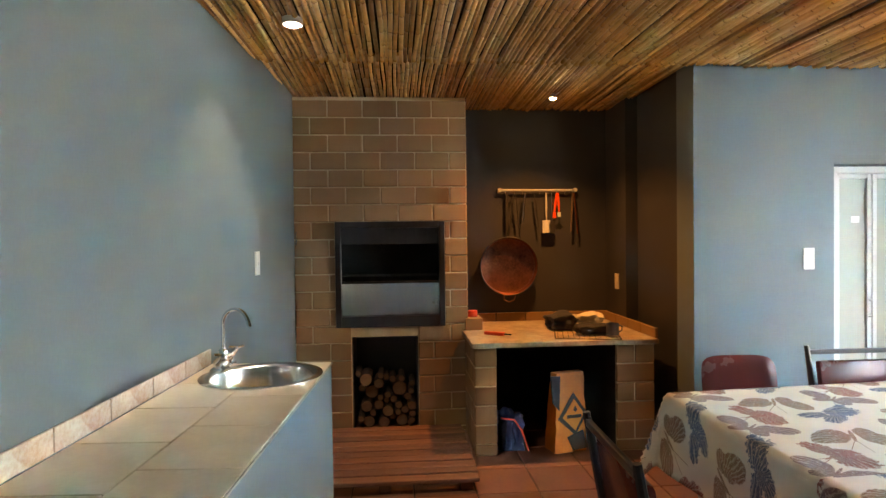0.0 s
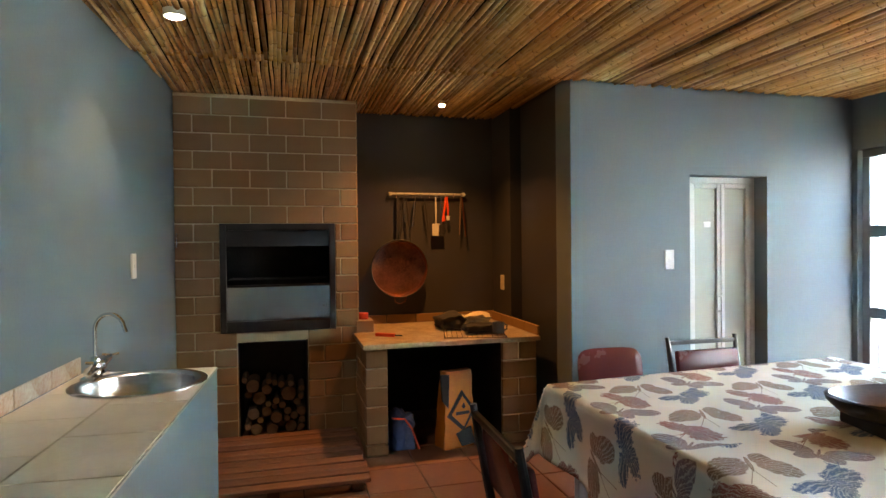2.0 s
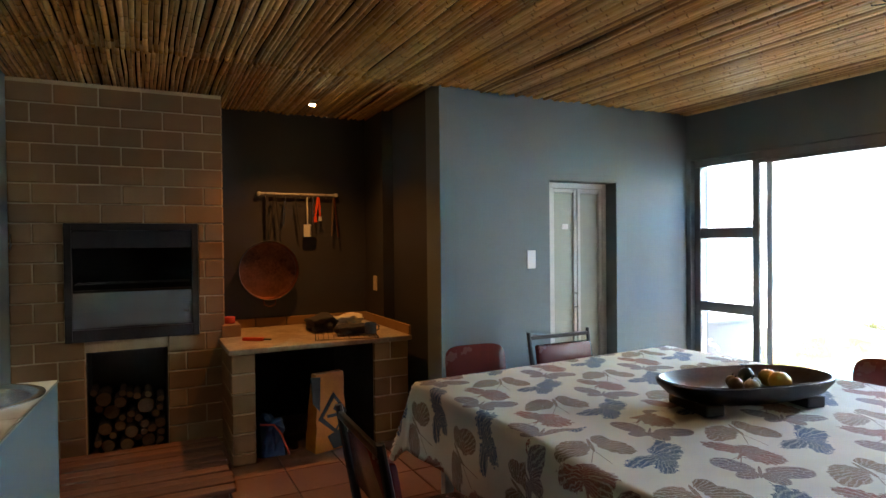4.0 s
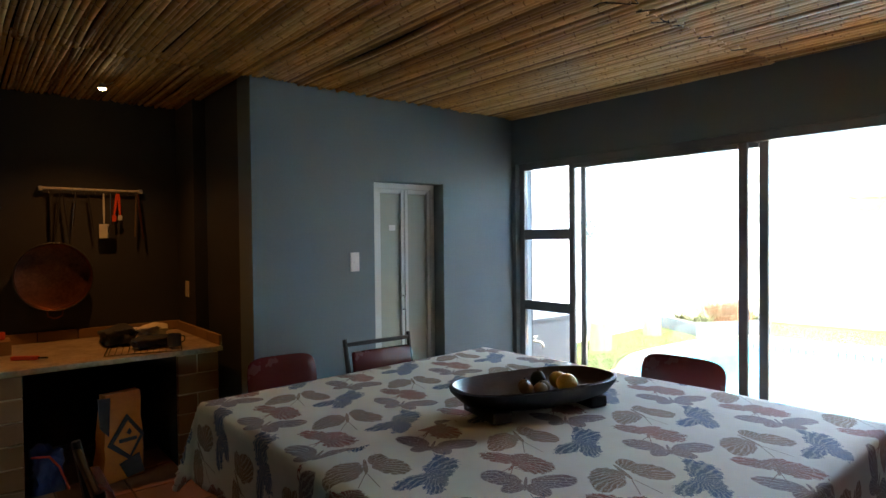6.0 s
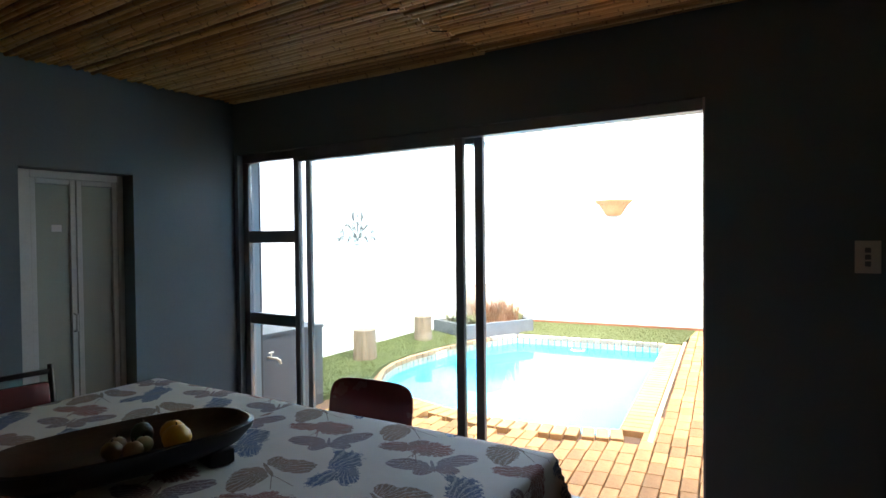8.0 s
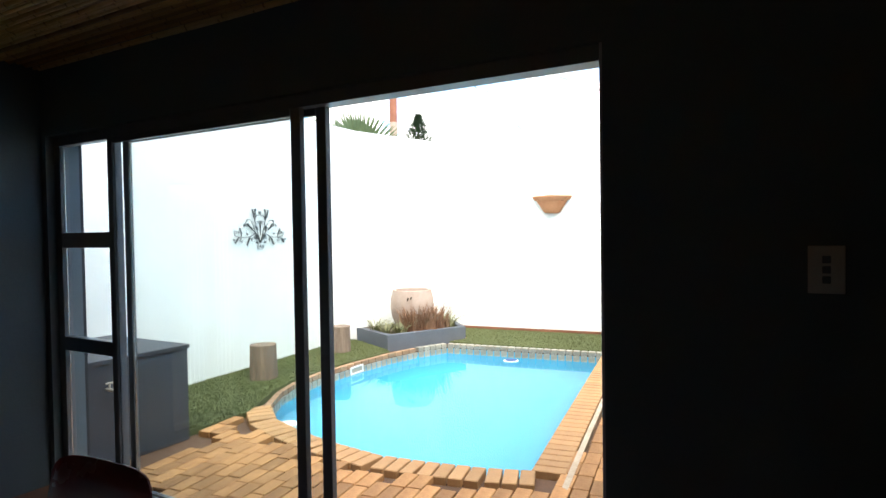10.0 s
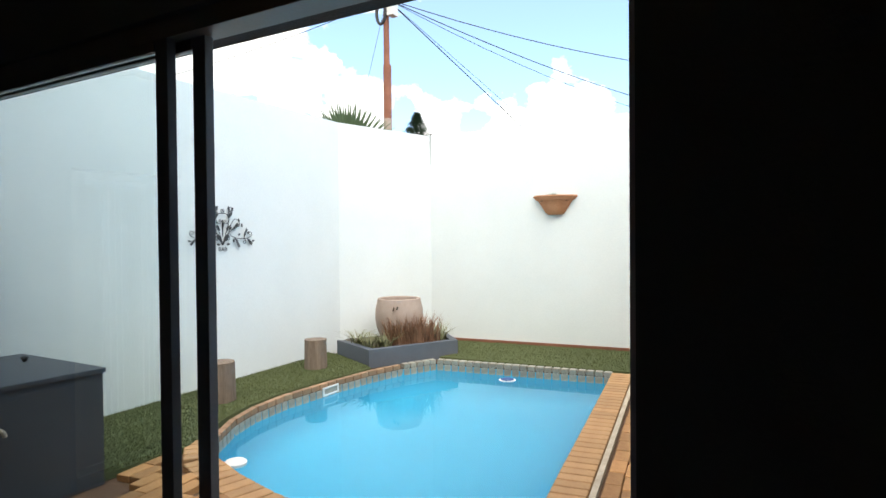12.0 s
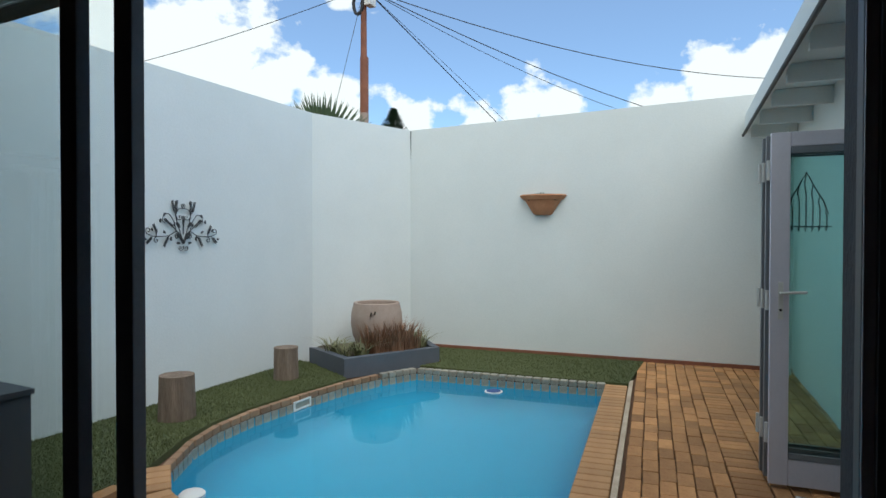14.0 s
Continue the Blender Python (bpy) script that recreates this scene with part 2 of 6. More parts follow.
M["bag_black"] = surface("charcoal_bag_black", (0.015, 0.015, 0.016), (0.03, 0.03, 0.03), 8, 60, 0.6, 0.3)
M["cloth_grey"] = surface("grey_cloth", (0.03, 0.03, 0.034), (0.06, 0.06, 0.066), 12, 90, 0.95, 0.6)
M["towel"] = surface("cream_towel", (0.62, 0.52, 0.38), (0.76, 0.66, 0.5), 12, 120, 0.95, 0.8)
M["slab"] = surface("worn_slab", (0.26, 0.18, 0.11), (0.56, 0.45, 0.31), 7, 40, 0.55, 0.3, spread=0.16)
M["cable"] = surface("cable", (0.02, 0.02, 0.022), (0.04, 0.04, 0.042), 4, 40, 0.6, 0.0)
M["roofing"] = surface("roof_sheet", (0.42, 0.43, 0.43), (0.55, 0.56, 0.56), 2, 30, 0.6, 0.1)
M["mat"] = surface("doormat", (0.03, 0.03, 0.03), (0.55, 0.55, 0.53), 22, 60, 0.95, 0.6, spread=0.02)
M["board"] = surface("ceiling_board", (0.018, 0.014, 0.010), (0.035, 0.027, 0.02), 2, 40, 0.9, 0.1)
M["glowcup"] = surface("lamp_housing", (0.6, 0.6, 0.58), (0.7, 0.7, 0.68), 4, 60, 0.3, 0.02)
M["leg"] = surface("white_leg", (0.5, 0.52, 0.54), (0.6, 0.62, 0.64), 4, 60, 0.35, 0.02)


def bamboo_material():
    n = Nodes("bamboo")
    geo = n.put("ShaderNodeNewGeometry")
    v = n.coords("Object", (1, 0.25, 1))
    streak = n.noise(v, 26, 4, 0.6)
    uv = n.coords("UV")
    sep = n.put("ShaderNodeSeparateXYZ")
    n.link(uv, sep.inputs[0])
    base = n.ramp(geo.outputs["Random Per Island"], [(0.0, (0.27, 0.135, 0.035)), (0.3, (0.52, 0.285, 0.085)), (0.7, (0.72, 0.44, 0.155)), (1.0, (0.86, 0.62, 0.29))])
    col = n.mix(0.55, base, n.ramp(streak, [(0.3, (0.58, 0.48, 0.36)), (0.65, (1, 1, 1))]), "MULTIPLY")
    ring = n.math("FRACT", sep.outputs[1])
    dark = n.ramp(ring, [(0.0, (0.45, 0.33, 0.22)), (0.022, (0.50, 0.38, 0.26)), (0.04, (0.94, 0.9, 0.85)), (0.16, (1, 1, 1)), (0.95, (1, 1, 1))])
    n.color(n.mix(1.0, col, dark, "MULTIPLY"))
    n.rough(0.36)
    n.p.inputs["IOR"].default_value = 1.5
    n.bump(streak, 0.3, 0.002)
    return n.m


M["bamboo"] = bamboo_material()


def glass(name, tint=(1, 1, 1), rough=0.0, ior=1.45):
    n = Nodes(name)
    n.color(tint)
    n.p.inputs["Transmission Weight"].default_value = 1.0
    n.p.inputs["IOR"].default_value = ior
    n.rough(rough)
    return n


M["glass"] = glass("window_glass", (0.93, 0.98, 0.97)).m
M["glass_green"] = glass("green_glass", (0.72, 0.90, 0.88), 0.02).m
w = glass("pool_water", (0.75, 0.93, 0.99), 0.0, 1.33)
wv = w.coords("Object", (1, 1, 1))
w.bump(w.noise(wv, 3.5, 2, 0.5), 0.05, 0.01)
M["water"] = w.m


def emitter(name, color, strength):
    n = Nodes(name)
    n.color((0.8, 0.8, 0.8))
    n.p.inputs["Emission Color"].default_value = (*color, 1)
    n.p.inputs["Emission Strength"].default_value = strength
    return n.m


M["bulb_warm"] = emitter("warm_bulb", (1, 0.72, 0.35), 2)
M["bulb"] = emitter("white_bulb", (1, 0.94, 0.82), 0.6)


def butterfly_material():
    """A woven cloth printed with a repeating set of four butterflies: brown, rust, violet grey and blue."""
    n = Nodes("butterfly_cloth")
    uv = n.coords("UV")
    sep = n.put("ShaderNodeSeparateXYZ")
    n.link(uv, sep.inputs[0])
    A, B, C = 0.61, -0.155, 0.457            # the repeat: (A, B) across, (0, C) along
    panel = n.math("GREATER_THAN", sep.outputs[1], 1.24)     # the second width of cloth is sewn on with a shift

    def fold(cx, cy):
        """Place within the repeat, from the motif's centre."""
        dx = n.math("SUBTRACT", n.math("MULTIPLY_ADD", panel, -0.24, sep.outputs[0]), cx)
        dy = n.math("SUBTRACT", n.math("MULTIPLY_ADD", panel, -0.05, sep.outputs[1]), cy)
        i = n.math("ROUND", n.math("DIVIDE", dx, A))
        dx = n.math("SUBTRACT", dx, n.math("MULTIPLY", i, A))
        dy = n.math("SUBTRACT", dy, n.math("MULTIPLY", i, B))
        j = n.math("ROUND", n.math("DIVIDE", dy, C))
        return dx, n.math("SUBTRACT", dy, n.math("MULTIPLY", j, C))

    ragged = n.math("SUBTRACT", n.noise(uv, 55, 4, 0.7), 0.5)
    soft = n.math("SUBTRACT", n.noise(uv, 16, 2, 0.5), 0.5)
    blotch = n.noise(uv, 110, 3, 0.7)

    def motif(cx, cy, turn, lobes, rag, lines, ink, ink2, feelers=()):
        dx, dy = fold(cx, cy)
        c, s = math.cos(radians(turn)), math.sin(radians(turn))
        u = n.math("MULTIPLY", n.math("ADD", n.math("MULTIPLY", dx, c), n.math("MULTIPLY", dy, s)), 0.96)
        v = n.math("MULTIPLY", n.math("SUBTRACT", n.math("MULTIPLY", dy, c), n.math("MULTIPLY", dx, s)), 0.65)
        d = None
        for lx, ly, rx, ry, tilt in lobes:
            c, s = math.cos(radians(tilt)), math.sin(radians(tilt))
            px, py = n.math("SUBTRACT", u, lx), n.math("SUBTRACT", v, ly)
            a = n.math("DIVIDE", n.math("ADD", n.math("MULTIPLY", px, c), n.math("MULTIPLY", py, s)), rx)
            b = n.math("DIVIDE", n.math("SUBTRACT", n.math("MULTIPLY", py, c), n.math("MULTIPLY", px, s)), ry)
            q = n.math("ADD", n.math("MULTIPLY", a, a), n.math("MULTIPLY", b, b))
            d = q if d is None else n.math("MINIMUM", d, q)
        d = n.math("ADD", d, n.math("MULTIPLY_ADD", ragged, rag, n.math("MULTIPLY", soft, 0.7)))
        mask = n.ramp(d, [(0.84, (1, 1, 1)), (0.98, (0, 0, 0))])
        # veins run out from the body; the ragged ones are striped across
        ray = n.math("ARCTAN2", n.math("ADD", v, n.math("MULTIPLY", soft, 0.03)), n.math("ADD", n.math("ABSOLUTE", u), 0.03))
        vein = n.math("SINE", n.math("ADD", n.math("MULTIPLY", ray, lines), n.math("MULTIPLY_ADD", n.math("ABSOLUTE", u), 70.0, n.math("MULTIPLY", ragged, 5.0))))
        tone = n.ramp(vein, [(0.35, (1, 1, 1)), (0.85, (0.6, 0.6, 0.6))])
        rim = n.ramp(d, [(0.66, (0, 0, 0)), (0.80, (0.85, 0.85, 0.85))])
        tone = n.math("MAXIMUM", tone, rim)
        tone = n.math("MULTIPLY", tone, n.ramp(blotch, [(0.34, (0.35, 0.35, 0.35)), (0.46, (1, 1, 1)), (0.62, (1, 1, 1)), (0.72, (0.6, 0.6, 0.6))]))
        fac = n.math("MULTIPLY", mask, tone)
        for fx, fy, gx, gy in feelers:
            L = math.hypot(gx - fx, gy - fy)
            ex, ey = (gx - fx) / L, (gy - fy) / L
            px, py = n.math("SUBTRACT", u, (fx + gx) / 2), n.math("SUBTRACT", v, (fy + gy) / 2)
            al = n.math("ABSOLUTE", n.math("ADD", n.math("MULTIPLY", px, ex), n.math("MULTIPLY", py, ey)))
            ac = n.math("ABSOLUTE", n.math("SUBTRACT", n.math("MULTIPLY", py, ex), n.math("MULTIPLY", px, ey)))
            on = n.math("MULTIPLY", n.math("LESS_THAN", al, L / 2), n.math("LESS_THAN", ac, 0.0016))
            fac = n.math("MAXIMUM", fac, n.math("MULTIPLY", on, 0.75))
        return n.math("MULTIPLY", fac, 0.92), n.mix(n.ramp(n.noise(uv, 9, 2, 0.5), [(0.42, (0, 0, 0)), (0.58, (1, 1, 1))]), ink, ink2)

    weave = n.noise(uv, 420, 2, 0.6)
    col = n.ramp(n.mix(0.4, n.noise(uv, 5, 3, 0.6), weave), [(0.3, (0.74, 0.71, 0.63)), (0.7, (0.87, 0.84, 0.76))])
    rows = (
        (0.76, 0.90, -30, ((-0.070, -0.010, 0.070, 0.050, 28), (-0.105, -0.040, 0.045, 0.030, 30), (0.045, 0.045, 0.038, 0.036, 60), (0.085, 0.002, 0.068, 0.044, -22), (0, 0.01, 0.008, 0.045, 0)), 1.0, 58, (0.27, 0.135, 0.070), (0.20, 0.125, 0.065), ((0.004, -0.03, 0.035, -0.10), (-0.004, -0.03, -0.03, -0.095))),
        (0.57, 0.75, -66, ((-0.065, 0.010, 0.075, 0.030, -6), (0.055, 0.000, 0.078, 0.046, -10), (0.0, 0.030, 0.045, 0.026, 20), (0, 0, 0.007, 0.05, 0)), 2.4, 50, (0.30, 0.060, 0.032), (0.22, 0.075, 0.045), ((0.0, -0.03, -0.035, -0.10), (0.004, -0.03, 0.02, -0.09))),
        (0.46, 1.07, -52, ((-0.080, 0.020, 0.072, 0.034, -14), (0.085, 0.022, 0.078, 0.034, 14), (-0.035, -0.024, 0.038, 0.024, 20), (0.040, -0.024, 0.044, 0.026, -20), (0, 0, 0.006, 0.036, 0)), 0.6, 64, (0.17, 0.125, 0.155), (0.21, 0.115, 0.11), ()),
        (0.28, 0.87, -12, ((0.055, 0.020, 0.090, 0.042, 24), (-0.070, -0.012, 0.075, 0.026, 8), (-0.010, -0.040, 0.065, 0.032, 34), (0.085, 0.055, 0.045, 0.026, 60)), 2.8, 40, (0.014, 0.080, 0.22), (0.045, 0.095, 0.17), ((0.10, 0.06, 0.135, 0.10), (0.08, 0.06, 0.10, 0.11))),
    )
    for row in rows:
        fac, ink = motif(*row)
        col = n.mix(fac, col, ink)
    n.color(col)
    n.rough(0.85)
    n.bump(weave, 0.3, 0.001)
    return n.m


M["butterfly"] = butterfly_material()

# ---- building blocks ----


def box(bm, x0, y0, z0, x1, y1, z1, bevel=0.0):
    r = bmesh.ops.create_cube(bm, size=1)
    vs = r["verts"]
    bmesh.ops.scale(bm, vec=(x1 - x0, y1 - y0, z1 - z0), verts=vs)
    bmesh.ops.translate(bm, vec=((x0 + x1) / 2, (y0 + y1) / 2, (z0 + z1) / 2), verts=vs)
    if bevel:
        es = list({e for v in vs for e in v.link_edges})
        bmesh.ops.bevel(bm, geom=es, offset=bevel, segments=2, affect="EDGES", profile=0.6)
    return vs


def tube(bm, pts, radii, sides=8, cap=True):
    """A round tube along a line of points."""
    pts = [Vector(p) for p in pts]
    if isinstance(radii, (int, float)):
        radii = [radii] * len(pts)
    rings = []
    up = Vector((0, 0, 1))
    t0 = (pts[1] - pts[0]).normalized()
    side = t0.cross(up if abs(t0.z) < 0.9 else Vector((1, 0, 0))).normalized()
    for i, p in enumerate(pts):
        t = (pts[min(i + 1, len(pts) - 1)] - pts[max(i - 1, 0)]).normalized()
        side = (side - t * side.dot(t)).normalized()
        b = t.cross(side)
        rings.append([bm.verts.new(p + (side * math.cos(a) + b * math.sin(a)) * radii[i]) for a in [2 * math.pi * k / sides for k in range(sides)]])
    for a, b in zip(rings, rings[1:]):
        for k in range(sides):
            bm.faces.new((a[k], a[(k + 1) % sides], b[(k + 1) % sides], b[k]))
    if cap:
        bm.faces.new(rings[0][::-1])
        bm.faces.new(rings[-1])
    return rings


def lathe(bm, profile, sides=32, centre=(0, 0, 0), sx=1.0, sy=1.0, exponent=2.0, lid=True):
    """A turned body from (radius, height) pairs; sx, sy stretch it, a higher exponent squares it."""
    rings = []
    for r, z in profile:
        ring = []
        for k in range(sides):
            a = 2 * math.pi * k / sides
            c, s = math.cos(a), math.sin(a)
            f = (abs(c) ** exponent + abs(s) ** exponent) ** (-1 / exponent)
            ring.append(bm.verts.new((centre[0] + r * sx * c * f, centre[1] + r * sy * s * f, centre[2] + z)))
        rings.append(ring)
    for a, b in zip(rings, rings[1:]):
        for k in range(sides):
            bm.faces.new((a[k], a[(k + 1) % sides], b[(k + 1) % sides], b[k]))
    bm.faces.new(rings[0][::-1])
    if lid:
        bm.faces.new(rings[-1])
    return rings


def prism(bm, outline, z0, z1):
    """A solid over a plan outline (counter-clockwise); z1 may be a list, a height for each corner."""
    tops = z1 if isinstance(z1, (list, tuple)) else [z1] * len(outline)
    lo = [bm.verts.new((x, y, z0)) for x, y in outline]
    hi = [bm.verts.new((x, y, z)) for (x, y), z in zip(outline, tops)]
    bm.faces.new(lo[::-1])
    bm.faces.new(hi)
    n = len(outline)
    for i in range(n):
        bm.faces.new((lo[i], lo[(i + 1) % n], hi[(i + 1) % n], hi[i]))


def finish(name, bm, material, smooth=False):
    me = bpy.data.meshes.new(name)
    bmesh.ops.recalc_face_normals(bm, faces=bm.faces)
    if smooth:
        for f in bm.faces:
            f.smooth = True
        for e in bm.edges:
            if len(e.link_faces) == 2 and e.calc_face_angle(0) > 0.7:
                e.smooth = False
    bm.to_mesh(me)
    bm.free()
    me.materials.append(M[material])
    return me


def part(name, bm, material, parent, label="", smooth=False):
    ob = new(name, finish(name, bm, material, smooth))
    if parent:
        ob.parent = parent
    if label:
        tagged(ob, label)
    return ob


def thing(name, label, category, at=(0, 0, 0), turn=0.0, group=""):
    ob = new(name)
    ob.empty_display_size = 0.1
    ob.matrix_world = pose(*at, 0, 0, turn)
    return tagged(ob, label, category, group)


def solid(name, bm, material, label, category="", kind="", group="", at=(0, 0, 0), turn=0.0, smooth=False):
    ob = new(name, finish(name, bm, material, smooth))
    ob.matrix_world = pose(*at, 0, 0, turn)
    return tagged(ob, label, category, group, kind)


def boxes(*rows, bevel=0.0):
    bm = bmesh.new()
    for r in rows:
        box(bm, *r, bevel=bevel)
    return bm


piece_meshes = {}


def piece(name, size, material, parent, at, bevel=0.004, turn=None):
    """One brick, tile or slat of a thing; alike pieces share a mesh. at: its centre in the parent's frame."""
    key = (name, tuple(round(s, 3) for s in size), material)
    if key not in piece_meshes:
        bm = bmesh.new()
        hx, hy, hz = (s / 2 for s in size)
        vs = box(bm, -hx, -hy, -hz, hx, hy, hz)
        if bevel:
            bmesh.ops.bevel(bm, geom=list({e for v in vs for e in v.link_edges}), offset=bevel, segments=1, affect="EDGES")
        piece_meshes[key] = finish(name, bm, material)
    ob = new(name, piece_meshes[key])
    ob.parent = parent
    ob.matrix_basis = pose(*at, *(turn or (0, 0, 0)))
    return ob

# ---- the large structure ----
CEIL = 2.66
YD, XW, YB, YA = 3.62, 4.11, 4.52, 5.01      # door wall, window wall, braai face, alcove back
XO = 4.34                                     # outer face of the window wall
LEFT = (-1.203, 4.52)                         # the left wall turns about this corner
LTURN = -3.4
GROUND = -0.06


def structure(name, bm, material, label, smooth=False, at=(0, 0, 0), turn=0.0):
    return solid(name, bm, material, label, "", "structure", at=at, turn=turn, smooth=smooth)


structure("wall_west", boxes((-0.2, -8.0, -0.1, 0, 0.8, 2.8)), "wall", "slate blue painted plaster wall beside the sink counter", at=(*LEFT, 0), turn=LTURN)
structure("wall_south", boxes((-2.2, -3.2, -0.1, XO, -3.0, 2.8)), "wall", "slate blue painted plaster wall at the end of the room")
structure("wall_alcove_back", boxes((-1.4, YA, -0.1, 1.57, YA + 0.2, 2.8)), "alcove", "slate wall behind the braai counter, its paint darkened for shade")
structure("wall_alcove_side", boxes((1.572, YD + 0.002, -0.1, 1.77, YA + 0.2, 2.8), (1.47, 4.55, -0.1, 1.57, YA - 0.002, 2.8)), "alcove", "side wall of the alcove with a shallow pier, darkened for shade")
DX0, DX1, DZ = 2.556, 3.264, 2.01
structure("wall_north", boxes((1.57, YD, -0.1, DX0, YD + 0.24, 2.8), (DX1, YD, -0.1, XO, YD + 0.24, 2.8), (DX0, YD, DZ, DX1, YD + 0.24, 2.8)), "wall", "slate blue painted plaster wall with the frosted door")
structure("wall_behind_door", boxes((2.2, YD + 0.9, -0.1, 3.7, YD + 1.0, 2.8)), "wall", "plain wall behind the frosted door")
WY0, WY1, WZ = 0.045, 3.573, 2.235
structure("wall_east", boxes((XW, -3.0, -0.1, XO - 0.02, WY0, 2.8), (XW, WY0, WZ, XO - 0.02, WY1, 2.8), (XW, WY1, -0.1, XO - 0.02, YD, 2.8)), "wall", "dark slate painted wall round the glass doors")
structure("wall_outside", boxes((XO - 0.02, -3.2, -0.3, XO, WY0 + 0.004, 3.0), (XO - 0.02, WY0 + 0.004, WZ - 0.012, XO, WY1, 3.0), (XO - 0.02, WY1, -0.3, XO, 5.4, 3.0)), "dark_plaster", "rough charcoal render on the outside of the house")
structure("lintel_outside", boxes((XO + 0.001, WY0 + 0.004, 2.236, 4.42, 5.05, 2.50)), "dark_plaster", "rough charcoal rendered band over the opening")
structure("roof", boxes((-2.4, -3.3, 2.82, XO + 0.02, 5.4, 3.0)), "roofing", "flat roof over the braai room")
structure("floor_slab", boxes((-2.2, -3.2, -0.3, XO, 5.3, -0.012)), "grout", "dark grouted floor bed")

ceiling_board = structure("ceiling", boxes((-2.2, -3.2, 2.76, XO - 0.03, 5.2, 2.80)), "board", "dark board above the bamboo")


def bamboo_mat(name, x0, x1, y0, y1, z, drop, seed, gap=None):
    """Poles of bamboo laid side by side along y, a little bent and uneven, with rings at their nodes."""
    rnd = random.Random(seed)
    verts, faces, uvs = [], [], []
    x = x0
    while x < x1:
        r = rnd.uniform(0.0095, 0.0160)
        x += r
        cx = x + rnd.uniform(-0.001, 0.001)
        zz = z + rnd.uniform(-0.006, 0.006) - r
        a0, a1 = y0 + rnd.uniform(-0.02, 0.02), y1 + rnd.uniform(-0.025, 0.025)
        step, ph = rnd.uniform(0.20, 0.30), rnd.random()
        bend, bph, bl = rnd.uniform(0.001, 0.005), rnd.uniform(0, 6.28), rnd.uniform(0.9, 1.9)
        ys = []
        y = a0
        while y < a1:
            ys.append((y, 1.0))
            y += step * 0.5
        node_y = []
        k = math.ceil((a0 / step) - ph)
        while (k + ph) * step < a1:
            yn = (k + ph) * step
            if yn > a0 + 0.02:
                node_y += [(yn - 0.005, 1.0), (yn, 1.09), (yn + 0.005, 1.0)]
            k += 1
        ys = sorted(ys + node_y)[0:] + [(a1, 1.0)]
        base = len(verts)
        for yy, f in ys:
            ox = bend * math.sin(bph + yy / bl * 6.28)
            open_up = 0.0
            if gap and gap[0] < cx < gap[1] and gap[2] < yy < gap[3]:
                open_up = gap[4] * math.sin(math.pi * (yy - gap[2]) / (gap[3] - gap[2])) ** 0.7
            dz = drop * (yy - y0) / (y1 - y0)
            for s in range(6):
                a = math.pi / 3 * s + 0.5
                verts.append((cx + ox + open_up + r * f * math.cos(a), yy, zz + dz + r * f * math.sin(a)))
                uvs.append((s / 6, yy / step - ph + 0.02))
        for i in range(len(ys) - 1):
            for s in range(6):
                faces.append((base + i * 6 + s, base + i * 6 + (s + 1) % 6, base + (i + 1) * 6 + (s + 1) % 6, base + (i + 1) * 6 + s))
        faces.append(tuple(base + s for s in range(6)))
        faces.append(tuple(base + (len(ys) - 1) * 6 + s for s in range(6))[::-1])
        x += r * rnd.uniform(1.0, 1.3) + (rnd.uniform(0.003, 0.009) if rnd.random() < 0.18 else 0)
    me = bpy.data.meshes.new(name)
    me.from_pydata(verts, [], faces)
    layer = me.uv_layers.new(name="UVMap")
    idx = np.empty(len(me.loops), dtype=np.int32)
    me.loops.foreach_get("vertex_index", idx)
    layer.data.foreach_set("uv", np.array(uvs, dtype=np.float32)[idx].ravel())
    me.polygons.foreach_set("use_smooth", [True] * len(me.polygons))
    me.materials.append(M["bamboo"])
    ob = new(name, me)
    return tagged(ob, "golden bamboo poles laid side by side as a ceiling", "", "", "structure")


bamboo_mat("ceiling_bamboo_front", -1.62, 4.10, 1.27, 3.60, CEIL + 0.018, 0.0, 3, (1.90, 2.02, 1.9, 3.3, 0.03))
bamboo_mat("ceiling_bamboo_back", -1.33, 1.55, 3.56, 4.99, CEIL + 0.04, -0.02, 5)
bamboo_mat("ceiling_bamboo_near", -1.75, 4.10, -2.98, 1.30, CEIL + 0.022, 0.0, 8)

# ---- window wall frames ----


def frame_bars(parent, rows, material="alu", name="window_frame", label=""):
    for r in rows:
        part(name, boxes(r, bevel=0.003), material, parent, label)


win = thing("window_1", "dark aluminium side window of three panes beside the sliding door", "window", (XW + 0.05, 0, 0))
win["kind"] = "structure"
win["category"] = ""
X = 0.0
frame_bars(win, [(X, 2.950, 0.03, 0.06, 2.985, 2.17), (X, 3.51, 0.03, 0.06, 3.571, 2.17), (X, 2.987, 1.523, 0.055, 3.508, 1.618), (X, 2.987, 0.868, 0.055, 3.508, 0.955), (X, 2.987, 0.03, 0.055, 3.508, 0.10), (X, 2.950, 2.172, 0.06, 3.571, 2.232)])
for z0, z1 in ((0.102, 0.866), (0.957, 1.521), (1.62, 2.17)):
    g = part("pane", boxes((0.026, 2.988, z0, 0.032, 3.507, z1)), "glass", win)
    g.visible_shadow = False

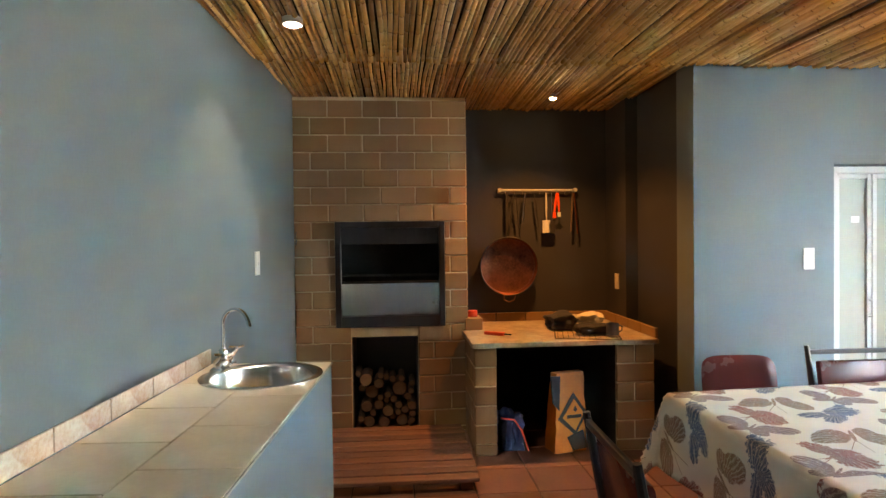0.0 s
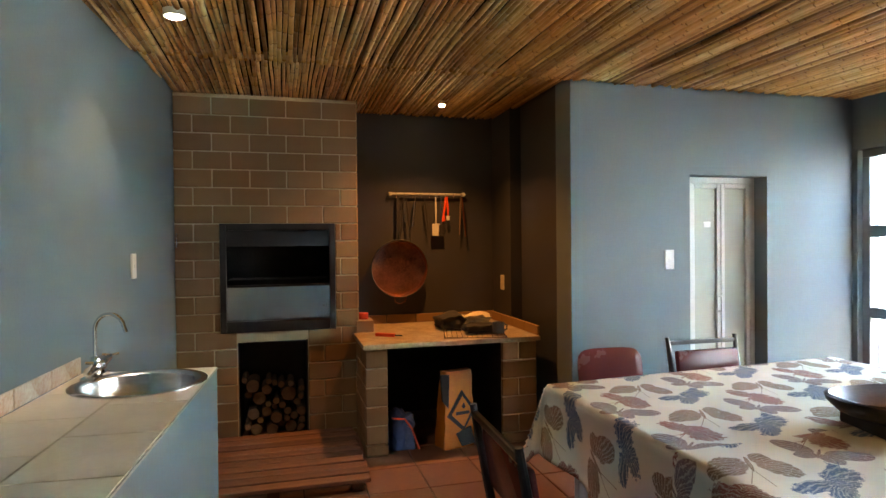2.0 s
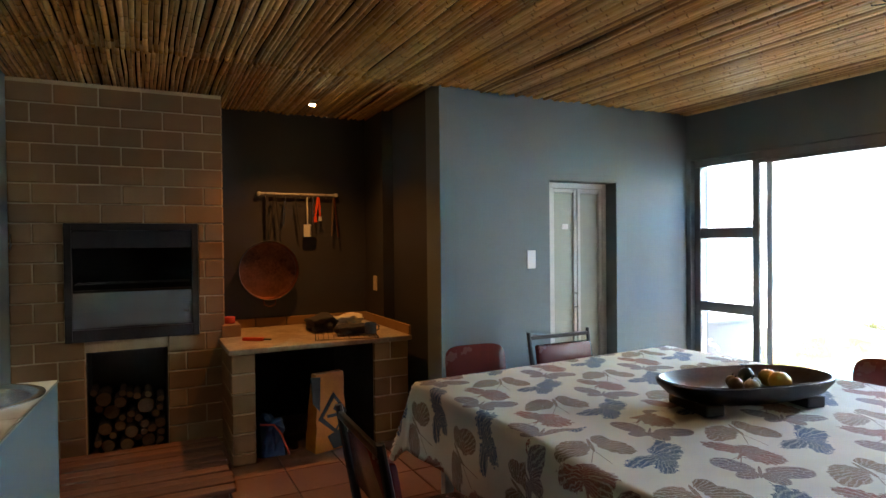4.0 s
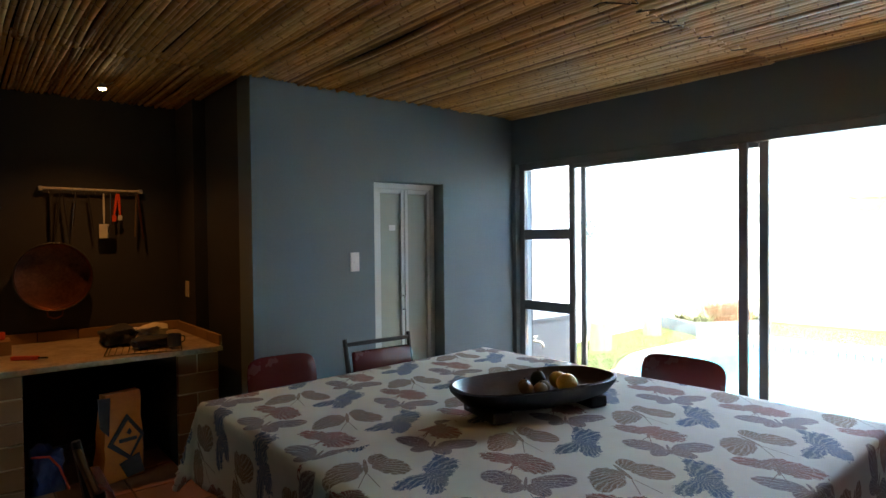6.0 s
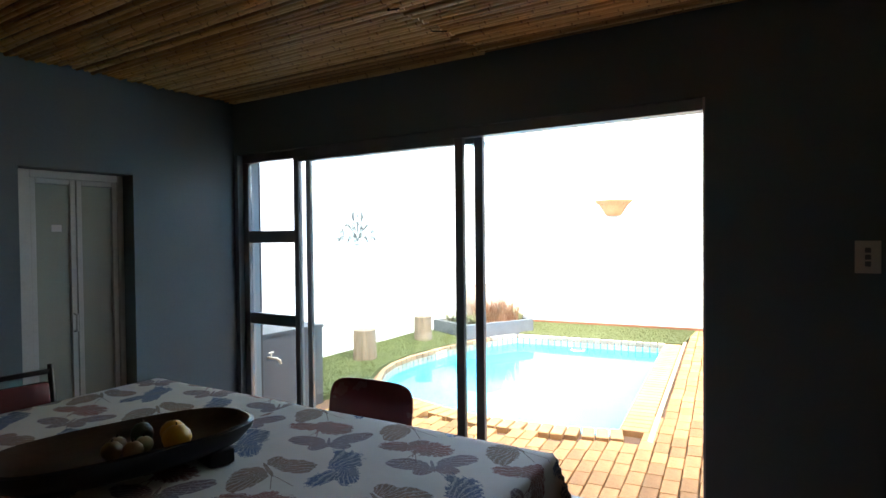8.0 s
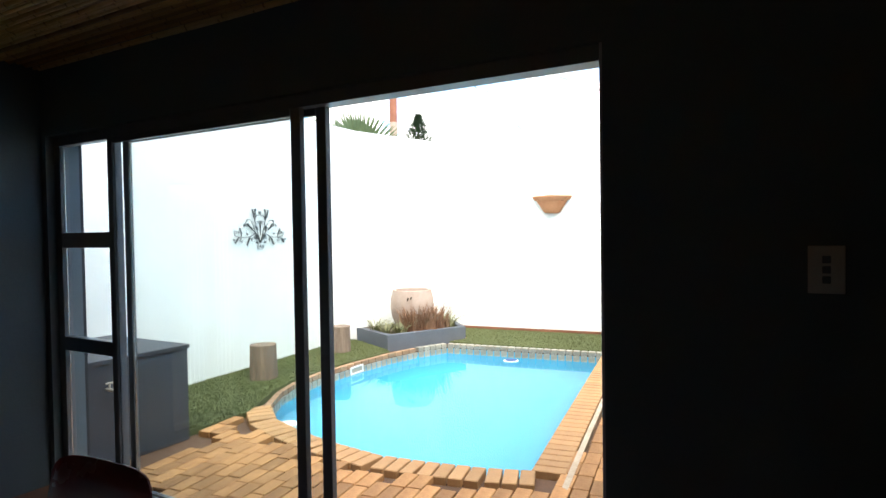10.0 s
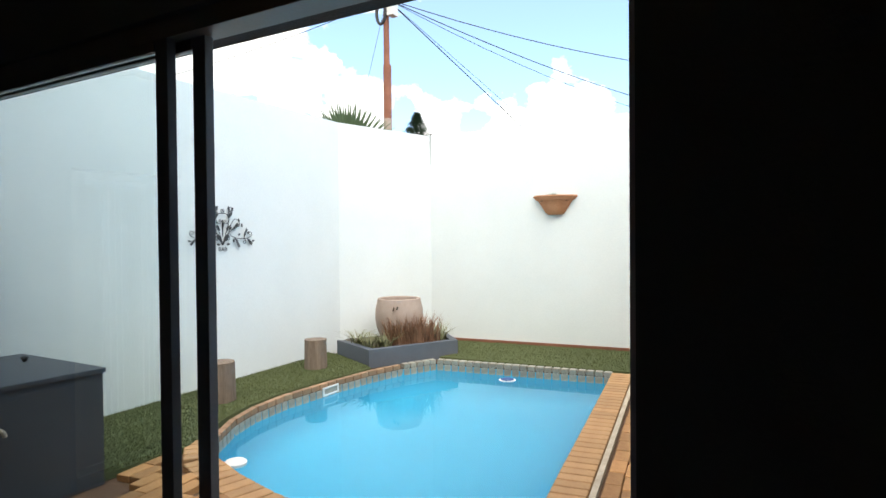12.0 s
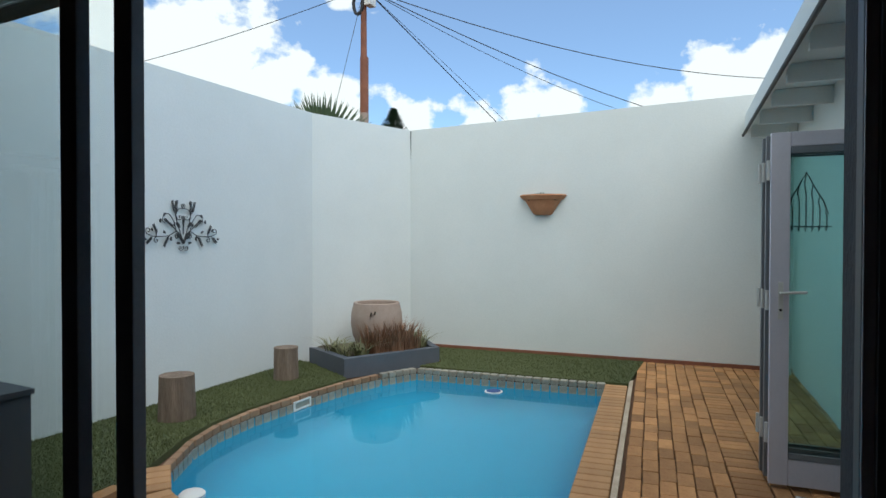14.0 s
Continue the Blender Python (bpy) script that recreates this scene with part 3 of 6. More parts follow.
slide = thing("sliding_door", "dark aluminium glass sliding door standing open with its two panels stacked", "sliding door", (XW + 0.02, 0, 0))
frame_bars(slide, [(0.0, WY0 + 0.016, 2.172, 0.095, 2.948, 2.232), (0.01, WY0 + 0.03, 0.0, 0.14, 2.948, 0.022), ], name="outer_frame")
# this side bar is darker than the other frame bars
frame_bars(slide, [(-0.005, WY0, 0.0, 0.038, WY0 + 0.014, 2.232)], "box_paint", "side_frame", "near-black frame side")
part("jamb_strip", boxes((-0.011, WY0 + 0.001, 0.0, -0.006, WY0 + 0.013, 2.232), bevel=0.001), "alu_grey", slide, "pale worn aluminium strip")
part("reveal_strip", boxes((0.040, WY0 - 0.001, 0.0, 0.19, WY0 + 0.008, 2.171)), "dark_plaster", slide, "rough charcoal render")
for x, y0, y1 in ((-0.007, 1.450, 2.947), (0.040, 1.335, 2.864)):
    panel = new("door_panel")
    panel.parent = slide
    panel.matrix_basis = pose(x, 0, 0)
    for r in ((0, y0, 0.024, 0.032, y0 + 0.058, 2.17), (0, y1 - 0.046, 0.024, 0.032, y1, 2.17), (0, y0 + 0.063, 0.024, 0.032, y1 - 0.047, 0.10), (0, y0 + 0.063, 2.135, 0.032, y1 - 0.047, 2.17)):
        part("stile", boxes(r, bevel=0.003), "alu", panel)
    g = part("pane", boxes((0.013, y0 + 0.064, 0.102, 0.019, y1 - 0.048, 2.133)), "glass", panel)
    g.visible_shadow = False

# ---- courtyard ----
WB = (9.85, 5.51)
WC = (11.26, 4.77)
HT = 5.4                                       # turn of the neighbouring facade
CW = [(XO, 5.09, 3.20), (6.1, 5.223, 3.22), (*WB, 3.285), (*WC, 3.215), (12.35, -5.4, 3.55)]
CB = [(XO, 5.35), (6.1, 5.48), (WB[0] + 0.03, WB[1] + 0.27), (WC[0] + 0.2, WC[1] + 0.18), (12.6, -5.4)]
for i, nm in enumerate(("wall_court_north", "wall_court_side", "wall_court_corner", "wall_court_east")):
    p, q = CW[i], CW[i + 1]
    cbm = bmesh.new()
    prism(cbm, [p[:2], q[:2], CB[i + 1], CB[i]], -0.4, [p[2], q[2], q[2], p[2]])
    structure(nm, cbm, "plaster_out", "high white plastered courtyard wall")
rb = bmesh.new()
prism(rb, [(11.262, 4.50), (11.812, -0.65), (11.838, -0.65), (11.287, 4.50)], GROUND - 0.01, GROUND + 0.045)
structure("trim_court", rb, "rust", "thin red painted line at the foot of the wall")

ck = bmesh.new()
for k in range(9):
    z0, z1 = 3.20 - 0.05 * k, 3.20 - 0.05 * (k + 1)
    s0, s1 = 0.014 * math.sin(k * 2.3), 0.014 * math.sin((k + 1) * 2.3)
    ck_w = 0.006 * (1 - k / 10)
    tube(ck, [(WC[0] - 0.01 + s0, WC[1] - 0.006 + s0 * 0.4, z0), (WC[0] - 0.01 + s1, WC[1] - 0.006 + s1 * 0.4, z1)], [ck_w, ck_w * 0.85], 5)
structure("wall_crack", ck, "dark_plaster", "thin dark crack in the plaster at the wall's corner")

# pool outline at the coping's inner edge, counter-clockwise from the near right corner
POOL = [(5.86, 1.0), (6.947, 1.153), (8.5, 1.365), (10.12, 1.586), (9.99, 2.7), (9.85, 3.87), (9.35, 4.10), (8.87, 4.215), (8.2, 4.28), (7.52, 4.304), (7.05, 4.24), (6.668, 4.10), (6.25, 3.84), (5.944, 3.45), (5.80, 3.05), (5.69, 2.6), (5.63, 2.1), (5.68, 1.7), (5.76, 1.3)]


def offset(outline, d):
    n = len(outline)
    res = []
    for i in range(n):
        p, a, b = Vector(outline[i]), Vector(outline[i - 1]), Vector(outline[(i + 1) % n])
        n1, n2 = (p - a).normalized(), (b - p).normalized()
        m = (Vector((n1.y, -n1.x)) + Vector((n2.y, -n2.x)))
        m = m / max(0.6, m.length_squared) * 2
        res.append(tuple(p + m * d))
    return res


def ring_sheet(bm, inner, outer, z):
    vi = [bm.verts.new((x, y, z)) for x, y in inner]
    vo = [bm.verts.new((x, y, z)) for x, y in outer]
    n = len(inner)
    for i in range(n):
        bm.faces.new((vi[i], vi[(i + 1) % n], vo[(i + 1) % n], vo[i]))


def ground_sheet():
    """One sheet from the pool's edge to the horizon, with a hole for the pool."""
    bm = bmesh.new()
    c = Vector((7.8, 2.7))
    rings = [offset(POOL, 0.03)]
    for r in (7, 30, 200, 1500):
        rings.append([tuple(c + (Vector(p) - c).normalized() * r) for p in POOL])
    vs = [[bm.verts.new((x, y, GROUND - 0.055)) for x, y in ring] for ring in rings]
    n = len(POOL)
    for a, b in zip(vs, vs[1:]):
        for i in range(n):
            bm.faces.new((a[i], a[(i + 1) % n], b[(i + 1) % n], b[i]))
    return bm


structure("ground", ground_sheet(), "sand", "sandy ground under the paving")
WATER = GROUND - 0.145
pb = bmesh.new()
top = [pb.verts.new((x, y, GROUND - 0.05)) for x, y in offset(POOL, 0.012)]
levels = [top]
for k, z in ((0.01, -0.36), (0.035, -0.62), (0.08, -0.84), (0.16, -1.0), (0.28, -1.09), (0.45, -1.13)):
    levels.append([pb.verts.new((x + (7.8 - x) * k, y + (2.7 - y) * k, z)) for x, y in POOL])
for a, b in zip(levels, levels[1:]):
    for i in range(len(POOL)):
        pb.faces.new((a[i], a[(i + 1) % len(POOL)], b[(i + 1) % len(POOL)], b[i]))
pb.faces.new(levels[-1])
gb = bmesh.new()
g0 = [gb.verts.new((x, y, GROUND - 0.05)) for x, y in offset(POOL, 0.009)]
g1 = [gb.verts.new((x, y, GROUND - 0.21)) for x, y in offset(POOL, 0.009)]
for i in range(len(POOL)):
    gb.faces.new((g0[i], g0[(i + 1) % len(POOL)], g1[(i + 1) % len(POOL)], g1[i]))
structure("pool_trim", gb, "grout", "dark grout of the pool's tile band")
structure("pool_shell", pb, "pool", "pale blue plastered swimming pool basin", True)
wb = bmesh.new()
wb.faces.new([wb.verts.new((x, y, WATER)) for x, y in offset(POOL, 0.008)])
water = structure("water", wb, "water", "still clear blue pool water")
if water.data.polygons[0].normal.z < 0:
    water.data.flip_normals()
water.visible_shadow = False

# ---- neighbouring house ----
house = thing("house", "white neighbouring house with folding glass doors open onto the paving", "house", (7.0, -0.75, GROUND), HT)


def house_parts():
    part("wall", boxes((-3.0, -3.0, -0.2, -0.4, -0.02, 2.6), (1.75, -3.0, -0.2, 5.0, -0.02, 2.6), (-0.4, -3.0, 2.28, 1.75, -0.02, 2.6)), "plaster_out", house, "white plastered wall")
    part("room_back", boxes((-0.4, -3.0, -0.2, 1.75, -2.9, 2.28)), "plaster_out", house, "white inner wall")
    bm = bmesh.new()
    vs = [(-3.2, 0.5, 3.08), (4.75, 0.5, 3.12), (4.75, -3.3, 3.85), (-3.2, -3.3, 3.80)]
    a = [bm.verts.new(v) for v in vs]
    b = [bm.verts.new((v[0], v[1], v[2] + 0.05)) for v in vs]
    bm.faces.new(a[::-1])
    bm.faces.new(b)
    for i in range(4):
        bm.faces.new((a[i], a[(i + 1) % 4], b[(i + 1) % 4], b[i]))
    part("roof", bm, "roofing", house, "pale roof sheet")
    part("fascia", boxes((-3.2, 0.50, 2.93, 4.75, 0.53, 3.16), bevel=0.004), "plaster_out", house, "white fascia board")
    part("gutter", (lambda q: (tube(q, [(-3.2, 0.548, 2.915), (4.75, 0.548, 2.915)], 0.018, 8), q)[1])(bmesh.new()), "cable", house, "dark drip edge under the fascia", True)
    part("soffit", boxes((-3.2, -0.018, 3.02, 4.75, 0.498, 3.04)), "plaster_out", house, "white boarded soffit")
    part("upper_wall", boxes((-3.0, -0.20, 2.602, 5.0, -0.022, 3.03)), "plaster_out", house, "white plastered wall above the doors")
    part("downpipe", (lambda q: (tube(q, [(4.62, 0.10, 2.95), (4.62, 0.06, 2.6), (4.62, 0.05, 0.0)], 0.03, 10), q)[1])(bmesh.new()), "plaster_out", house, "white downpipe", True)
    for i in range(9):
        x = -2.6 + i * 0.9
        part("rafter", boxes((x, -0.018, 2.86, x + 0.05, 0.48, 3.015), bevel=0.004), "plaster_out", house)


house_parts()
for i, (x, dark) in enumerate(((0.80, 0), (0.92, 1), (1.02, 1))):
    leaf = thing("folding_door_leaf", "grey aluminium folding door leaf with greenish glass, folded open" if not dark else "folded leaf of the dark aluminium folding door", "door", (0, 0, 0))
    leaf.matrix_world = pose(7.0, -0.79, GROUND, 0, 0, HT) @ pose(x + 0.02, 0, 0)
    m = "alu_grey" if not dark else "alu"
    y1 = 0.76 if not dark else 0.76 + 0.12 * (x - 0.80)
    for r in ((0, y1 - 0.11, 0.03, 0.05, y1, 2.30), (0, 0.0, 0.03, 0.05, 0.11, 2.30), (0, 0.112, 0.03, 0.05, y1 - 0.112, 0.20), (0, 0.112, 2.21, 0.05, y1 - 0.112, 2.30)):
        part("frame_bar", boxes(r, bevel=0.004), m, leaf)
    for r in ((-0.004, 0.114, 2.165, 0.02, y1 - 0.114, 2.208), (-0.004, 0.114, 0.202, 0.02, y1 - 0.114, 0.24)):
        part("bead", boxes(r, bevel=0.002), "alu", leaf)
    g = part("pane", boxes((0.022, 0.113, 0.202, 0.028, y1 - 0.113, 2.208)), "glass_green", leaf)
    g.visible_shadow = False
    for z in (0.28, 1.15, 2.0):
        part("hinge", (lambda q: (tube(q, [(0.06, y1 + 0.008, z), (0.06, y1 + 0.008, z + 0.13)], 0.012, 8), q)[1])(bmesh.new()), "alu_white", leaf, "", True)
    if not dark:
        part("lock_plate", boxes((-0.008, y1 - 0.075, 1.10, -0.001, y1 - 0.045, 1.34), bevel=0.002), "alu_white", leaf)
        hb = bmesh.new()
        tube(hb, [(-0.01, y1 - 0.06, 1.27), (-0.05, y1 - 0.062, 1.27), (-0.055, y1 - 0.10, 1.275), (-0.052, y1 - 0.20, 1.28)], 0.009, 8)
        part("handle", hb, "alu_white", leaf, "white lever handle", True)
        part("key_hole", (lambda q: (tube(q, [(-0.014, y1 - 0.06, 1.16), (-0.008, y1 - 0.06, 1.16)], 0.009, 10), q)[1])(bmesh.new()), "black_metal", leaf)

# ---- braai: block, counter, alcove ----


def rows_minus(u0, u1, z0, z1, holes):
    """The stretches of a course from u0 to u1 that no hole cuts."""
    spans = [(u0, u1)]
    for a, b, c, d in holes:
        if z0 < d - 0.02 and z1 > c + 0.02:
            nxt = []
            for s, e in spans:
                if a > s + 0.01:
                    nxt.append((s, min(e, a)))
                if b < e - 0.01:
                    nxt.append((max(s, b), e))
                if a >= e or b <= s:
                    nxt = [q for q in nxt if q != (s, min(e, a)) and q != (max(s, b), e)] + [(s, e)]
            spans = [q for q in nxt if q[1] - q[0] > 0.02]
    return spans


def brickwork(parent, u0, u1, top, bottom, holes, plane, axis, out, first=0, length=0.272, pitch=0.1366):
    """Courses of bricks from the top down; axis 'x' faces along y, axis 'y' faces along x."""
    course, z = 0, top
    while z - bottom > 0.03:
        zb = max(z - pitch, bottom)
        for s, e in rows_minus(u0, u1, zb, z, holes):
            shift = 0 if (course + first) % 2 == 0 else length / 2
            cuts = [s] + [c for c in [u0 + shift + k * length for k in range(-1, 40)] if s + 0.03 < c < e - 0.03] + [e]
            for a, b in zip(cuts, cuts[1:]):
                size_u, size_z = b - a - 0.009, z - zb - 0.009
                if size_u < 0.015 or size_z < 0.01:
                    continue
                if axis == "x":
                    piece("brick", (size_u, 0.03, size_z), "brick", parent, ((a + b) / 2, plane - out * 0.009, (z + zb) / 2))
                else:
                    piece("brick", (0.03, size_u, size_z), "brick", parent, (plane - out * 0.009, (a + b) / 2, (z + zb) / 2))
        z -= pitch
        course += 1


OV = (-0.884, -0.024, 0.845, 1.676)           # the oven's opening
NI = (-0.766, -0.242, 0.0, 0.766)             # the log niche
fire = thing("brick_braai", "built-in tan brick braai with black firebox and log niche", "fireplace", (0, 0, 0))
fy0, fy1 = YB + 0.012, YA - 0.002
for r in ((-1.199, fy0, 0, NI[0], fy1, 0.80), (NI[1], fy0, 0, 0.155, fy1, 0.80), (-1.199, fy0, 0.80, OV[0], fy1, 2.655), (OV[1], fy0, 0.80, 0.155, fy1, 2.655), (OV[0], fy0, OV[3], OV[1], fy1, 2.655), (NI[0], fy0, NI[3], NI[1], fy1, 0.80), (OV[0], fy0, 0.80, OV[1], fy1, OV[2])):
    part("core", boxes(r), "mortar", fire, "pale mortar joints")
# thin dark sheets cover the niche's back and sides
part("niche_lining", boxes((NI[0], fy1 - 0.02, 0, NI[1], fy1 - 0.01, NI[3]), (NI[0] + 0.001, fy0 + 0.03, 0, NI[0] + 0.006, fy1 - 0.02, NI[3]), (NI[1] - 0.006, fy0 + 0.03, 0, NI[1] - 0.001, fy1 - 0.02, NI[3])), "box_paint", fire, "dark sheets on the niche's back and sides")
firebox = part("firebox", boxes((OV[0], YB + 0.42, OV[2], OV[1], YB + 0.43, OV[3]), (OV[0] + 0.001, fy0, OV[2], OV[0] + 0.01, YB + 0.42, OV[3]), (OV[1] - 0.01, fy0, OV[2], OV[1] - 0.001, YB + 0.42, OV[3]), (OV[0] + 0.01, fy0, OV[2] + 0.001, OV[1] - 0.01, YB + 0.42, OV[2] + 0.012)), "soot_and_shade", fire, "sooty black inside")
part("front_frame", boxes((OV[0], YB - 0.02, OV[2], OV[0] + 0.045, YB + 0.03, OV[3]), (OV[1] - 0.045, YB - 0.02, OV[2], OV[1], YB + 0.03, OV[3]), (OV[0] + 0.045, YB - 0.02, OV[3] - 0.05, OV[1] - 0.045, YB + 0.03, OV[3]), (OV[0] + 0.045, YB - 0.02, OV[2], OV[1] - 0.045, YB + 0.03, OV[2] + 0.085), bevel=0.004), "black_metal", fire, "black steel frame")
part("shutter_box", boxes((OV[0] + 0.046, YB + 0.005, 1.50, OV[1] - 0.046, YB + 0.03, 1.624), bevel=0.003), "black_metal", fire)
part("drawer_front", boxes((OV[0] + 0.046, YB + 0.0, 0.935, OV[1] - 0.046, YB + 0.015, 1.19), bevel=0.003), "steel", fire, "brushed steel front plate")
part("plate_rail", boxes((OV[0] + 0.05, YB - 0.012, 1.192, OV[1] - 0.05, YB + 0.01, 1.205), bevel=0.002), "black_metal", fire)
part("latch", (lambda q: (tube(q, [(-0.125, YB - 0.002, 1.035), (-0.125, YB - 0.02, 1.035), (-0.10, YB - 0.022, 1.02), (-0.10, YB - 0.022, 1.06)], 0.005, 8), q)[1])(bmesh.new()), "chrome", fire, "", True)
for i in range(9):
    part("grid_bar", (lambda q, z: (tube(q, [(OV[0] + 0.05, YB + 0.08 + 0.035 * i, 1.24), (OV[1] - 0.05, YB + 0.08 + 0.035 * i, 1.24)], 0.004, 6), q)[1])(bmesh.new(), 0), "black_metal", fire)
part("wall_hook", (lambda q: (tube(q, [(-1.18, YB - 0.002, 1.60), (-1.18, YB - 0.03, 1.58), (-1.175, YB - 0.04, 1.53), (-1.18, YB - 0.03, 1.50), (-1.185, YB - 0.015, 1.515)], 0.006, 8), q)[1])(bmesh.new()), "chrome", fire, "small steel hook", True)

bc = thing("braai_counter", "built-in brick counter with a worn stained top beside the braai", "counter", (0, 0, 0))
CY = 3.93
part("worktop", boxes((0.112, CY - 0.015, 0.765, 1.46, YA - 0.002, 0.80), bevel=0.006), "slab", bc, "stained worn stone top")
part("pier", boxes((0.136, CY + 0.01, 0, 0.285, YA - 0.004, 0.764)), "mortar", bc)
part("pier", boxes((1.158, CY + 0.01, 0, 1.43, YA - 0.004, 0.764)), "mortar", bc)
# dark sheet that paints the recess's shade onto its back
part("back_lining", boxes((0.29, YA - 0.02, 0, 1.15, YA - 0.006, 0.763)), "soot_and_shade", bc, "dark sheet standing in for the shade under the counter")
for i in range(5):
    piece("upstand_brick", (0.255, 0.02, 0.075), "brick", bc, (0.33 + 0.262 * i, YA - 0.014, 0.839))
for i in range(4):
    piece("upstand_brick", (0.02, 0.255, 0.075), "brick", bc, (1.45, 4.06 + 0.262 * i, 0.839))

# thin dark sheets stand in for shade on the piers' inner faces
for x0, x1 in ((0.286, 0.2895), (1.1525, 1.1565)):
    part("side_lining", boxes((x0, CY + 0.035, 0, x1, YA - 0.022, 0.763)), "soot_and_shade", bc, "dark sheet standing in for shade on the pier")


def firewood():
    rnd = random.Random(4)
    placed = []
    for k in range(900):
        r = rnd.uniform(0.024, 0.062) if k > 30 else rnd.uniform(0.045, 0.068)
        x = rnd.uniform(NI[0] + 0.01 + r, NI[1] - 0.01 - r)
        z = rnd.uniform(r, 0.60 - r)
        if all((x - a) ** 2 + (z - b) ** 2 > (r + c) ** 2 * 0.93 for a, b, c in placed):
            placed.append((x, z, r))
        if len(placed) > 52:
            break
    # settle each log on those below it
    placed.sort(key=lambda q: q[1])
    done = []
    for x, z, r in placed:
        while z > r + 0.001 and all((x - a) ** 2 + (z - 0.004 - b) ** 2 > (r + c) ** 2 * 0.93 for a, b, c in done):
            z -= 0.004
        done.append((x, z, r))
    for x, z, r in done:
        f = rnd.uniform(0.07, 0.20)
        lg = thing("firewood_log", "sawn firewood log in the brick niche", "firewood", (x, YB + f, z), 0, "logs stacked in the niche")
        bm = bmesh.new()
        sides = 11
        rad = [r * rnd.uniform(0.88, 1.0) for _ in range(sides)]
        rings = []
        for yy in (0.0, 0.10, 0.24):
            rings.append([bm.verts.new((rad[s] * math.cos(6.283 * s / sides), yy, rad[s] * math.sin(6.283 * s / sides))) for s in range(sides)])
        for a, b in zip(rings, rings[1:]):
            for s in range(sides):
                bm.faces.new((a[s], a[(s + 1) % sides], b[(s + 1) % sides], b[s]))
        part("bark", bm, "bark", lg, "", True)
        bm = bmesh.new()
        bm.faces.new([bm.verts.new((rad[s] * 0.93 * math.cos(6.283 * s / sides), -0.003, rad[s] * 0.93 * math.sin(6.283 * s / sides))) for s in range(sides)])
        ex = bmesh.ops.extrude_face_region(bm, geom=list(bm.faces))
        bmesh.ops.translate(bm, vec=(0, 0.02, 0), verts=[v for v in ex["geom"] if isinstance(v, bmesh.types.BMVert)])
        part("cut_end", bm, "cut_wood", lg, "pale sawn end")


firewood()

# ---- pallet ----
pal = thing("wooden_pallet", "weathered reddish timber slat stand on the floor before the braai", "pallet", (0, 0, 0))
for x in (-0.95, -0.53, -0.03):
    part("bearer", boxes((x, 3.38, 0.003, x + 0.07, 4.44, 0.055), bevel=0.005), "pallet", pal)
for i in range(10):
    piece("slat", (1.18, 0.088, 0.026), "pallet", pal, (-0.51 + 0.006 * (i % 3), 3.405 + i * 0.108, 0.069 + 0.002 * (i % 2)), 0.004, (0, 0, 0.5 * math.sin(i * 2.3)))

# ---- the sink counter, in the frame of the left wall ----
LM = pose(*LEFT, 0, 0, 0, LTURN)


def left_thing(name, label, category, group=""):
    t = thing(name, label, category, group=group)
    t.matrix_world = LM
    return t


CT = 0.95
SC = LM.inverted() @ Vector((-1.0, 2.44, CT))
cb = left_thing("sink_counter", "slate blue plastered counter with a cream tiled top", "counter")
part("body", boxes((0.002, -6.6, 0.0, 0.585, -1.80, CT - 0.30), (0.002, -6.6, CT - 0.30, 0.585, SC.y - 0.29, CT - 0.012), (0.002, SC.y + 0.26, CT - 0.30, 0.585, -1.80, CT - 0.012), (0.002, SC.y - 0.29, CT - 0.3, SC.x - 0.25, SC.y + 0.26, CT - 0.012), (SC.x + 0.25, SC.y - 0.29, CT - 0.3, 0.585, SC.y + 0.26, CT - 0.012)), "wall", cb, "slate blue painted plaster body")
part("edge_strip", boxes((0.586, -6.6, CT - 0.010, 0.590, -1.795, CT - 0.002), (0.0, -1.797, CT - 0.010, 0.586, -1.793, CT - 0.002), bevel=0.001), "cream_grout", cb, "chipped pale tile edge")


def top_tile(u0, v0, u1, v1):
    """A countertop tile; where the bowl cuts it, its edge follows the bowl."""
    R = 0.232
    cut = any((u - SC.x) ** 2 + (v - SC.y) ** 2 < (R + 0.02) ** 2 for u in np.linspace(u0, u1, 9) for v in np.linspace(v0, v1, 9))
    if not cut:
        piece("tile", (u1 - u0 - 0.004, v1 - v0 - 0.004, 0.012), "cream_tile", cb, ((u0 + u1) / 2, (v0 + v1) / 2, CT - 0.006), 0.0015)
        return
    bm = bmesh.new()
    nu, nv = 18, 20
    grid = {}
    for i in range(nu + 1):
        for j in range(nv + 1):
            u, v = u0 + 0.002 + (u1 - u0 - 0.004) * i / nu, v0 + 0.002 + (v1 - v0 - 0.004) * j / nv
            d = math.hypot(u - SC.x, v - SC.y)
            if d > R - 0.022:
                if d < R:
                    u, v = SC.x + (u - SC.x) * R / d, SC.y + (v - SC.y) * R / d
                grid[i, j] = bm.verts.new((u, v, CT))
    for i in range(nu):
        for j in range(nv):
            q = [grid.get(k) for k in ((i, j), (i + 1, j), (i + 1, j + 1), (i, j + 1))]
            if all(q):
                bm.faces.new(q)
    for v in [v for v in bm.verts if not v.link_faces]:
        bm.verts.remove(v)
    if bm.faces:
        ex = bmesh.ops.extrude_face_region(bm, geom=list(bm.faces))
        bmesh.ops.translate(bm, vec=(0, 0, -0.011), verts=[v for v in ex["geom"] if isinstance(v, bmesh.types.BMVert)])
        part("tile", bm, "cream_tile", cb)


